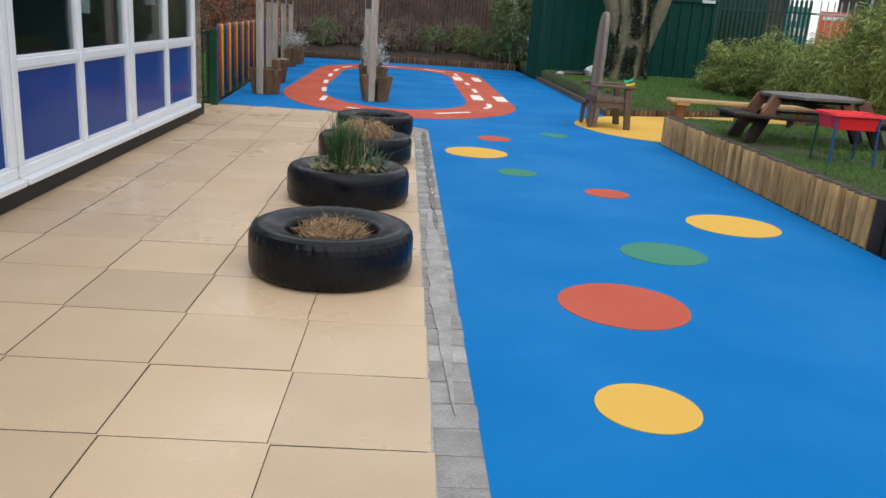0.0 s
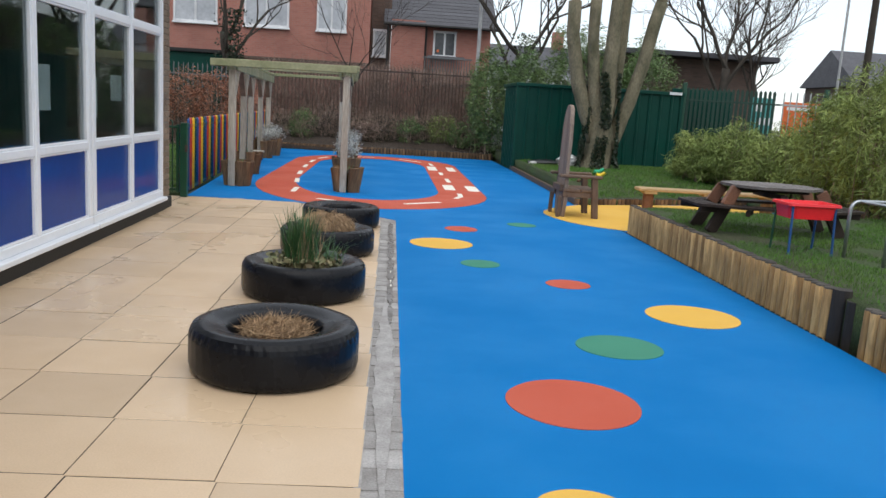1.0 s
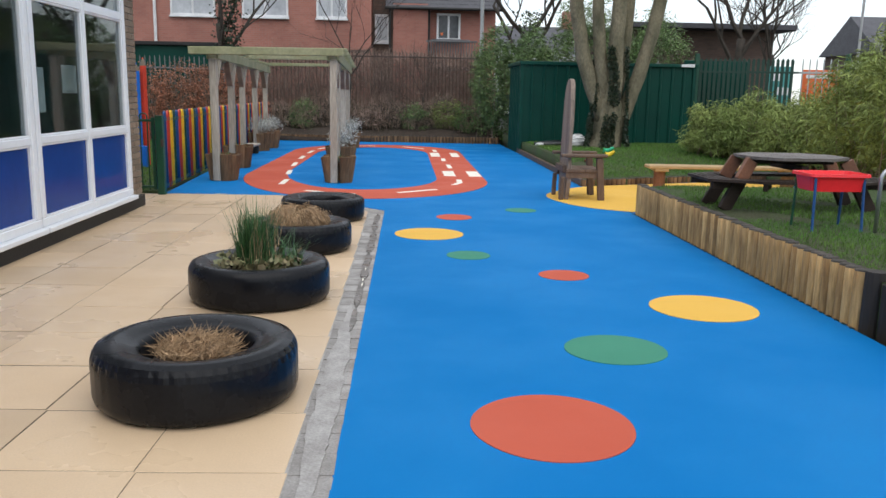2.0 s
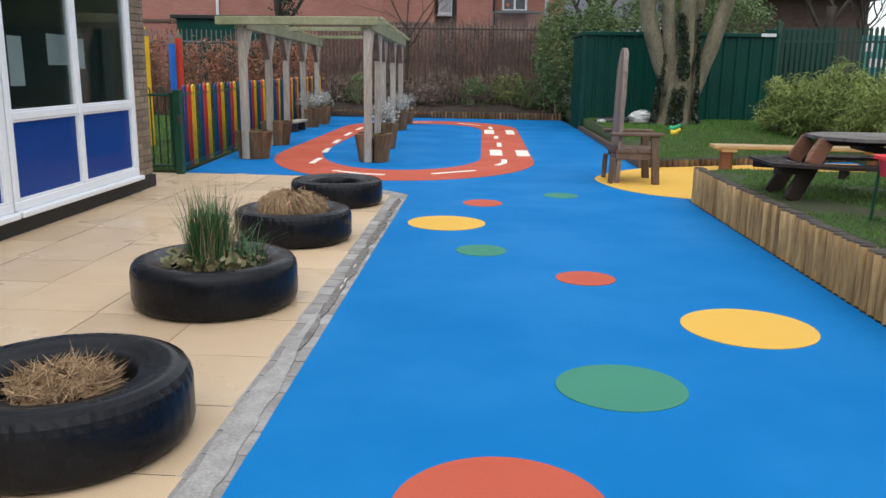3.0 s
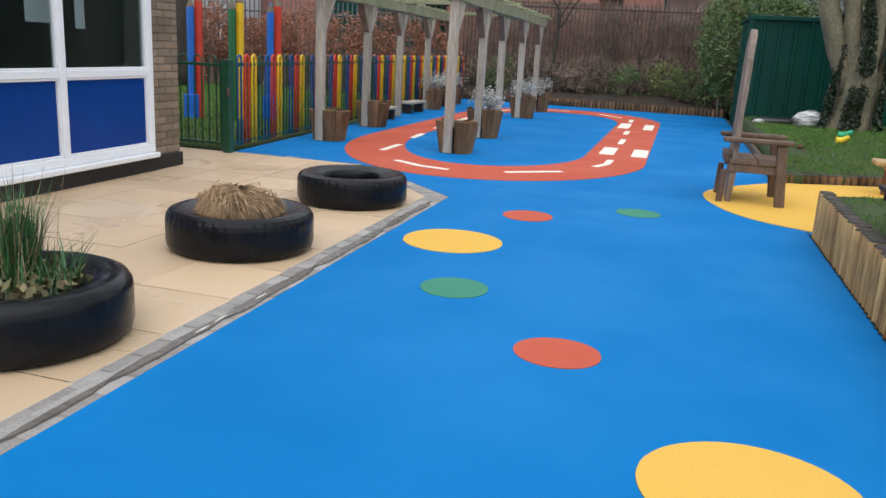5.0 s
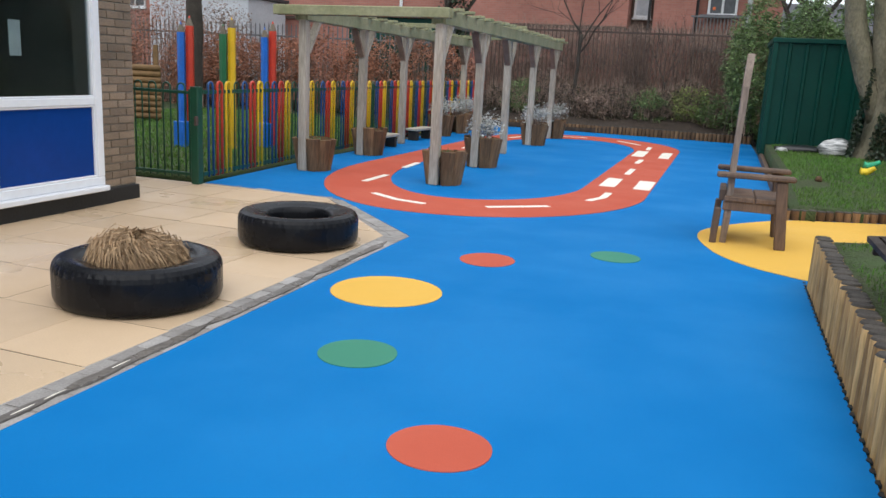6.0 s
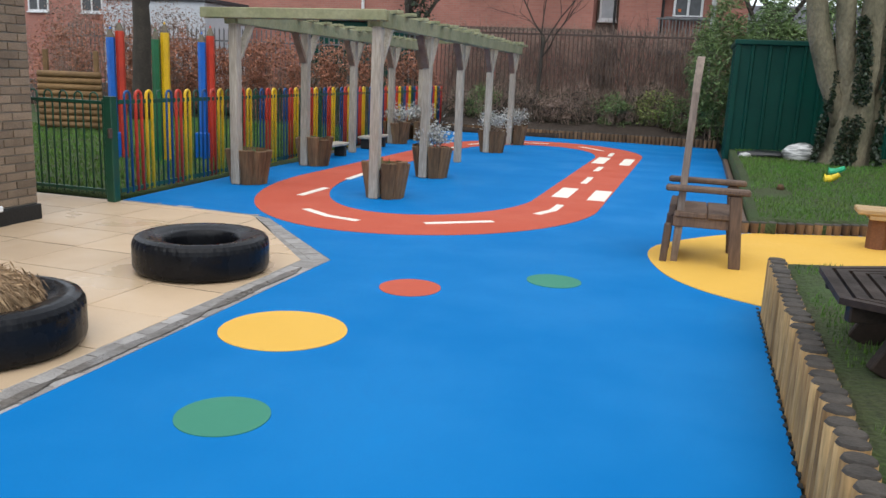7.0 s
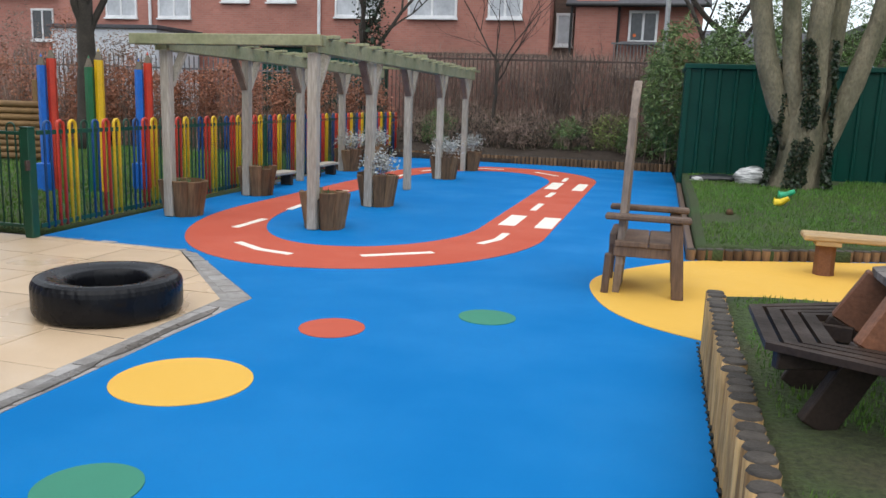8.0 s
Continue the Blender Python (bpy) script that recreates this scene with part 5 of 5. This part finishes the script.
for x, y, h in ((11.45, 20.80, 2.6), (8.1, 21.95, 2.6)):
    ob = part("fence_post", box(x, y, h / 2, 0.10, 0.10, h, 0.006), M["steel_green"])
    tagged(ob, label="thick dark green steel fence post", category="post", group="palisade posts")
solid = part("green_screen", box(8.75, 22.35, 1.25, 1.7, 0.05, 2.4, 0.01), M["shed"])
tagged(solid, label="dark green screen panel beside the shed", category="screen", kind="structure")

# signs beyond the palisade
def sign(name, x, y, z, w, h, key, bars, label):
    s = part(name, box(x, y, z, w, 0.03, h, 0.005), M[key])
    for bx, bz, bw, bh in bars:
        part("lettering", box(x + bx, y - 0.019, z + bz, bw, 0.008, bh), M["white_frame"], s)
    for o in (-w * 0.4, w * 0.4):
        part("post", box(x + o, y + 0.05, z / 2, 0.05, 0.05, z, 0.003), M["grey_metal"], s)
    tagged(s, label=label, category="sign")


sign("orange_sign", 11.75, 22.6, 1.78, 1.05, 1.0, "orange", ((-0.12, 0.32, 0.62, 0.09),), "orange rectangular sign with a pale line of lettering")
sign("teal_sign", 10.62, 22.6, 1.85, 0.6, 1.0, "teal", ((-0.12, 0.22, 0.2, 0.2), (0.05, -0.15, 0.4, 0.2)), "teal and white notice sign beyond the fence")

# ---- houses ----
def window(parent, x, y, z0, w, h, pane="far_pane", bars=1):
    win = part("window", box(x, y + 0.03, z0 + h / 2, w, 0.06, h), M[pane], parent)
    for z in (z0, z0 + h):
        part("frame", box(x, y - 0.005, z, w + 0.10, 0.09, 0.09, 0.01), M["white_frame"], win)
    for k in range(bars + 2):
        xx = x - w / 2 + w * k / (bars + 1)
        part("frame", box(xx, y - 0.005, z0 + h / 2, 0.08, 0.08, h - 0.09, 0.01), M["white_frame"], win)
    part("sill", box(x, y - 0.05, z0 - 0.075, w + 0.16, 0.14, 0.06, 0.01), M["white_frame"], win)


flats = empty("brick_flats", label="two storey red brick flats with white framed windows", category="house")
part("wall", box(-10.4, 36.5, 3.7, 19.3, 5.9, 7.4), M["red_brick"], flats)
part("roof", box(-10.4, 36.5, 7.55, 19.9, 6.5, 0.3, 0.05), M["slate"], flats)
part("string_course", box(-10.4, 33.53, 3.05, 19.3, 0.06, 0.12, 0.01), M["brown_brick"], flats)
for x, w in ((-7.57, 1.62), (-4.82, 1.68), (-2.27, 1.10)):
    window(flats, x, 33.53, 4.30, w, 1.35, bars=1)
for x, w in ((-12.35, 1.05), (-10.5, 1.05)):
    window(flats, x, 33.53, 4.80, w, 1.1, bars=0)
for x in (-14.9, -17.2):
    window(flats, x, 33.53, 4.2, 1.3, 1.3, bars=1)
part("downpipe", tube([(-9.0, 33.45, 0), (-9.0, 33.45, 7.3)], 0.06, 8), M["white_frame"], flats, "white plastic downpipe")
part("downpipe", tube([(-15.9, 33.45, 0), (-15.9, 33.45, 7.3)], 0.06, 8), M["white_frame"], flats, "white plastic downpipe")

house = empty("brick_house", label="red brick house with a grey slate roof and white balcony", category="house")
part("link_wall", box(-0.32, 36.9, 2.9, 0.8, 5.0, 5.8), M["brown_brick"], house)
part("wall", box(0.78, 36.0, 2.45, 1.35, 5.0, 4.9), M["red_brick"], house)
part("wall", box(2.80, 36.4, 2.35, 2.68, 5.0, 4.75), M["red_brick"], house)


def slope(x0, x1, y0, y1, z0, z1, parent):
    """A slate roof slope of overlapping courses."""
    n = 14
    for k in range(n):
        f0, f1 = k / n, (k + 1) / n
        a, b = Vector((0, y0 + (y1 - y0) * f0, z0 + (z1 - z0) * f0)), Vector((0, y0 + (y1 - y0) * (f1 + 0.02), z0 + (z1 - z0) * (f1 + 0.02)))
        bm = bmesh.new()
        c = (a + b) / 2
        ang = math.atan2(b.z - a.z, b.y - a.y)
        box((x0 + x1) / 2, c.y, c.z + 0.02, x1 - x0, (b - a).length, 0.03, 0.0, Matrix.Rotation(ang - 0.03, 4, "X"), bm)
        part("slate_course", bm, M["slate"], parent)


roof = part("roof", box(2.0, 38.5, 5.6, 4.3, 4.0, 0.2), M["slate"], house)
slope(-0.2, 4.35, 33.35, 37.2, 4.72, 7.0, roof)
part("gutter", tube([(-0.2, 33.25, 4.70), (4.35, 33.25, 4.70)], 0.06, 8), M["plinth"], house, "black gutter")
window(house, 2.28, 33.86, 3.60, 0.86, 0.95, "dark_pane", 1)
# plain orange colour stands in for the window light; it does not glow
lamp = part("lit_window_lamp", box(2.02, 33.84, 3.80, 0.09, 0.02, 0.10, 0.01), M["orange"], house, "small orange block standing in for a light inside the window")
window(house, -0.35, 34.38, 3.5, 0.5, 1.0, "far_pane", 0)
part("downpipe", tube([(-0.02, 33.40, 0), (-0.02, 33.40, 4.7)], 0.045, 8), M["plinth"], house)
part("downpipe", tube([(1.50, 33.60, 0), (1.50, 33.60, 4.7)], 0.045, 8), M["plinth"], house)
balcony = part("balcony", box(2.35, 33.2, 2.45, 1.9, 1.2, 0.12, 0.01), M["slate"], house)
for i in range(18):
    part("baluster", box(1.47 + 0.104 * i, 32.65, 2.98, 0.035, 0.03, 0.9, 0.004), M["grey_metal"], balcony)
part("hand_rail", box(2.35, 32.65, 3.45, 1.95, 0.06, 0.06, 0.006), M["grey_metal"], balcony)
part("awning", box(2.35, 33.15, 3.50, 1.5, 0.9, 0.05, 0.01, Matrix.Rotation(0.15, 4, "X")), M["slate"], balcony)

pole = part("lamp_column", tube([(3.06, 27.9, 0), (3.06, 27.9, 1.2), (3.06, 27.9, 9)], [0.075, 0.07, 0.05], 10), M["lamp_glow"])
part("base_door", box(3.06, 27.83, 0.9, 0.08, 0.02, 0.35, 0.004), M["galv"], pole)
tagged(pole, label="tall pale grey lamp column by the boundary", category="lamp column")

for x, y, h, r, label in ((17.85, 30.0, 8.5, 0.15, "thick brown wooden telegraph pole beyond the fence"), (22.4, 40.0, 9.5, 0.07, "slender grey lamp pole beyond the fence")):
    pole = part("street_pole", tube([(x, y, 0), (x, y, h)], [r, r * 0.75], 10), M["dark_bark" if r > 0.1 else "lamp_glow"])
    part("cap", tube([(x, y, h), (x, y, h + 0.06)], [r * 0.85, r * 0.5], 10), M["galv"], pole)
    tagged(pole, label=label, category="pole", group="street poles")

hut = empty("flat_roofed_block", label="low dark brown brick building with a flat overhanging roof", category="building")
part("wall", box(12.6, 38.0, 2.1, 6.2, 7.0, 4.2), M["brown_brick"], hut)
part("roof", box(12.75, 37.8, 4.32, 7.0, 8.2, 0.24, 0.03), M["plinth"], hut)
part("fascia", box(12.75, 33.66, 4.33, 7.0, 0.06, 0.2, 0.01), M["slate"], hut)


def far_house(x0, x1, y, wall_h, ridge, label, wall="brown_brick"):
    h = empty("terraced_house", label=label, category="house", group="far houses")
    part("wall", box((x0 + x1) / 2, y + 3, wall_h / 2, x1 - x0, 6, wall_h), M[wall], h)
    bm = bmesh.new()
    v = [bm.verts.new(c) for c in ((x0 - 0.3, y - 0.3, wall_h), (x1 + 0.3, y - 0.3, wall_h), (x1 + 0.3, y + 3, ridge), (x0 - 0.3, y + 3, ridge),
                                   (x0 - 0.3, y + 6.3, wall_h), (x1 + 0.3, y + 6.3, wall_h))]
    for q in ((0, 1, 2, 3), (3, 2, 5, 4), (0, 3, 4), (1, 5, 2), (0, 4, 5, 1)):
        bm.faces.new([v[i] for i in q])
    part("roof", bm, M["slate"], h)
    x = x0 + 1.2
    while x < x1 - 0.8:
        window(h, x, y - 0.01, wall_h - 1.9, 1.1, 1.3, "dark_pane", 1)
        x += 3.0
    part("chimney", box(x1 - 1.2, y + 3, ridge + 0.4, 0.8, 0.6, 1.4, 0.02), M["red_brick"], h)


far_house(5.0, 13.5, 58, 4.6, 6.4, "distant terrace with a long grey slate roof", "white_wall")
far_house(-34.0, -20.8, 37, 5.4, 7.6, "brick house with white windows at the edge of the grounds", "red_brick")
far_house(27.0, 46.0, 46, 4.2, 6.4, "distant bungalow with a grey slate roof")
white = part("white_garage", box(-15.6, 31.6, 1.75, 4.2, 2.6, 3.5, 0.03), M["white_wall"])
part("roof_edge", box(-15.6, 31.6, 3.56, 4.4, 2.8, 0.12, 0.01), M["slate"], white)
tagged(white, label="white rendered garage behind the boundary railings", category="garage")
dark = part("green_hut", box(-7.3, 30.2, 1.45, 3.4, 2.2, 2.9, 0.02), M["shed"])
part("roof_edge", box(-7.3, 30.2, 2.96, 3.7, 2.5, 0.12, 0.01), M["plinth"], dark)
tagged(dark, label="dark green hut behind the beech hedge", category="hut")


def bare_tree(x, y, h, r, depth, label, d=(0, 0, 1), seed=1, ivy=0):
    rand = random.Random(seed)
    t = empty("bare_tree", (x, y, 0), label=label, category="tree", group="bare winter trees")
    bm = bmesh.new()
    limb(bm, (0, 0, 0), (d[0], d[1], h * 0.45), r, r * 0.75, (0.05, 0, 0), seed=seed, sides=8)
    part("trunk", bm, M["dark_bark"], t, smooth=True)
    bm = bmesh.new()
    for k in range(4):
        branches(bm, (d[0] * (0.7 + 0.1 * k), d[1] * (0.7 + 0.1 * k), h * (0.30 + 0.05 * k)), (rand.uniform(-0.9, 0.9), rand.uniform(-0.6, 0.6), 1), h * 0.32, r * 0.42, depth, rand, 5)
    part("crown", bm, M["dark_bark"], t)
    if ivy:
        c = np.stack([prng.normal(size=ivy) * r * 1.3, prng.normal(size=ivy) * r * 1.3, prng.uniform(0.3, h * 0.55, ivy)], 1)
        link("ivy", leaf_mesh("ivy", c, np.full((ivy, 1), 0.07), prng, 1.2, 0.4), M["ivy"], t, "dark ivy leaves")


bare_tree(12.2, 30.0, 8.0, 0.20, 5, "bare dark winter tree behind the palisade", (0.3, 0, 1), 3)
bare_tree(14.5, 31.5, 7.0, 0.14, 5, "slender bare winter tree behind the palisade", (-0.2, 0, 1), 9)
bare_tree(17.5, 40.0, 6.5, 0.16, 4, "distant bare winter tree with fine twigs", (0, 0, 1), 14)
bare_tree(4.6, 27.5, 7.5, 0.18, 3, "ivy-clad bare tree behind the shed", (-0.2, 0, 1), 21, 1500)
bare_tree(-5.2, 28.6, 8.0, 0.16, 3, "ivy-clad tree behind the pergola", (-0.3, 0, 1), 6, 2200)
bare_tree(-10.3, 22.6, 8.0, 0.24, 3, "thick dark tree trunk beyond the lawn", (0.1, 0, 1), 17)
bare_tree(-1.35, 27.0, 5.6, 0.055, 3, "slender bare sapling on the planting bank", (0.25, 0, 1), 12)
bare_tree(1.1, 27.2, 3.0, 0.03, 3, "thin bare sapling in the planting bank", (0.05, 0, 1), 31)

# ---- pieces: slabs, setts, bricks ----
def slab_mesh(sx, sy, h, bevel):
    bm = box(0, 0, -h / 2, sx, sy, h)
    edges = [e for e in bm.edges if all(v.co.z > -h / 4 for v in e.verts)]
    bmesh.ops.bevel(bm, geom=edges, offset=bevel, segments=1, affect="EDGES")
    bmesh.ops.recalc_face_normals(bm, faces=bm.faces[:])
    mesh = bpy.data.meshes.new("slab")
    bm.to_mesh(mesh)
    bm.free()
    return mesh


def cut_slab(x0, x1, y0, y1):
    """A slab trimmed to the slanting corner of the paving."""
    bm = box((x0 + x1) / 2, (y0 + y1) / 2, -0.02, x1 - x0, y1 - y0, 0.04)
    for p, d in (((0.13, 10.92, 0), (-1.13, 1.30, 0)), ((-1.0, 12.28, 0), (-0.18, 0.12, 0)), ((-1.18, 12.40, 0), (-1.62, 0.06, 0))):
        d = Vector(d)
        nrm = Vector((d.y, -d.x, 0))
        got = bmesh.ops.bisect_plane(bm, geom=bm.verts[:] + bm.edges[:] + bm.faces[:], plane_co=p, plane_no=nrm, clear_outer=True)
        cut = [e for e in got["geom_cut"] if isinstance(e, bmesh.types.BMEdge)]
        if cut:
            bmesh.ops.contextual_create(bm, geom=cut)
    return bm


full, narrow = slab_mesh(0.593, 0.591, 0.04, 0.002), slab_mesh(0.576, 0.591, 0.04, 0.002)
west = slab_mesh(0.585, 0.591, 0.04, 0.002)
for mesh in (full, narrow, west):
    mesh.materials.append(M["slab"])
SHEAR = -0.04


def slab_y(x, y):
    """The rows of slabs run slightly askew to the building."""
    return y + SHEAR * (x + 0.43)


xs = [(-2.835, -2.235, west), (-2.235, -1.635, full), (-1.635, -1.035, full), (-1.035, -0.435, full), (-0.435, 0.142, narrow)]
lean = Matrix.Identity(4)
lean[1][0] = SHEAR
for x0, x1, mesh in xs:
    for k in range(-14, 17):
        y0 = 2.645 + 0.6 * k
        y1 = y0 + 0.6
        if y1 > 10.7:
            if y0 > 12.45:
                continue
            off = SHEAR * ((x0 + x1) / 2 + 0.43)
            bm = cut_slab(x0 + 0.005, x1 - 0.005, y0 + off + 0.005, y1 + off - 0.005)
            if len(bm.faces) > 3:
                part("slab", bm, M["slab"], paving)
            else:
                bm.free()
            continue
        xm = (x0 + x1) / 2
        m = pose(xm, slab_y(xm, (y0 + y1) / 2), rnd.uniform(-0.0012, 0.0012), rnd.uniform(-0.08, 0.08), rnd.uniform(-0.08, 0.08), rnd.uniform(-0.15, 0.15)) @ lean
        link("slab", mesh, None, paving, m=m)
for k in range(4):
    x0 = -2.84 - 0.6 * (k + 1)
    for yy in (11.55, 12.15):
        link("slab", slab_mesh(0.59, 0.59, 0.04, 0.002), M["slab"], paving, m=pose(x0 + 0.3, yy, 0, 0, 0, 0))

sett_meshes = []
for k in range(4):
    bm = box(0, 0, -0.035, 0.19, 0.193, 0.07)
    bmesh.ops.bevel(bm, geom=[e for e in bm.edges if all(v.co.z > -0.01 for v in e.verts)], offset=0.006, segments=2, affect="EDGES")
    for v in bm.verts:
        v.co += Vector((noise.noise(v.co * 20 + Vector((k, 0, 0))), noise.noise(v.co * 20 + Vector((0, k, 5))), 0.3 * noise.noise(v.co * 15 + Vector((k, 9, 0))))) * 0.005
    bmesh.ops.recalc_face_normals(bm, faces=bm.faces[:])
    mesh = bpy.data.meshes.new("sett")
    bm.to_mesh(mesh)
    bm.free()
    mesh.materials.append(M["pale_sett" if k == 3 else "sett"])
    sett_meshes.append(mesh)


def sett_line(a, b, w=1.0):
    a, b = Vector((*a, 0)), Vector((*b, 0))
    d = (b - a).normalized()
    n = int(round((b - a).length / 0.2))
    for i in range(n):
        p = a.lerp(b, (i + 0.5) / n)
        link("sett", rnd.choice(sett_meshes), None, kerb, m=pose(p.x, p.y, rnd.uniform(-0.002, 0.001), rnd.uniform(-0.6, 0.6), rnd.uniform(-0.6, 0.6), math.degrees(math.atan2(d.y, d.x)) - 90 + 180 * rnd.randrange(2)) @ Matrix.Diagonal((w, 1, 1, 1)))


sett_line((0.238, -4.0), (0.238, 4.0), 0.995)
sett_line((0.238, 4.0), (0.246, 10.90), 0.99)
sett_line((0.262, 10.98), (-1.02, 12.36), 0.75)
sett_line((-1.12, 12.45), (-2.72, 12.51), 0.6)


def smear(y0, y1, x, half, seed, key, label, z, taper=6.0):
    """A ragged thin film of damp, cement or plain pale colour lying along the setts."""
    left, right = [], []
    for v in np.linspace(y0, y1, max(12, int((y1 - y0) / 0.03))):
        w = 0.0015 + half * max(0.0, min(1.0, taper * (v - y0), taper * (y1 - v)))
        mid = x + 0.010 * noise.noise(Vector((seed, v * 5, 3)))
        left.append((mid - w * max(0.3, 0.9 + 0.35 * noise.noise(Vector((seed, v * 3, 1))) + 0.15 * noise.noise(Vector((seed, v * 17, 1)))), v))
        right.append((mid + w * max(0.3, 0.9 + 0.35 * noise.noise(Vector((seed, v * 3.5, 7))) + 0.15 * noise.noise(Vector((seed, v * 19, 7)))), v))
    part("cement_smear", plate(left + right[::-1], -0.004, z), M[key], kerb, label)


smear(2.9, 6.6, 0.232, 0.062, 3.0, "pale_sett", "pale cement skim along the setts", 0.0065, 0.7)
srnd = random.Random(4)
y = 5.7
while y < 10.6:
    far = min(1.0, max(0.0, (y - 5.0) / 2.0))
    run = srnd.uniform(0.3, 0.5) + 0.8 * far
    smear(y, min(y + run, 10.8), 0.258 + 0.014 * far, 0.012 + 0.020 * far, 5.3, "wet_film", "dark damp smear on the setts", 0.0095)
    y += run - 0.08 + srnd.uniform(0.0, 0.3) * (1.2 - far)
# three short whitish patches on top of the setts
for y in (6.88, 7.05, 7.45):
    smear(y, y + 0.12, 0.275, 0.010, 40 + y * 2, "white_line", "small pale patch on the setts", 0.0110)


def brick_piece(sx, sy):
    b = box(0, 0, 0, sx, sy, 0.065, 0.004)
    mesh = bpy.data.meshes.new("brick")
    bmesh.ops.recalc_face_normals(b, faces=b.faces[:])
    b.to_mesh(mesh)
    b.free()
    mesh.materials.append(M["brick"])
    return mesh


stretcher, header = brick_piece(0.10, 0.215), brick_piece(0.10, 0.1025)
for c in range(36):
    z = 0.15 + 0.0375 + 0.075 * c
    y = 11.42
    lay = (stretcher, stretcher) if c % 2 == 0 else (header, stretcher, header)
    for mesh in lay:
        w = 0.215 if mesh is stretcher else 0.1025
        link("brick", mesh, None, school, m=pose(-2.925 + rnd.uniform(-0.0015, 0.0015), y + w / 2, z))
        y += w + 0.010
part("pier_plinth", box(-2.99, 11.645, 0.07, 0.28, 0.47, 0.14, 0.004), M["plinth"], school)
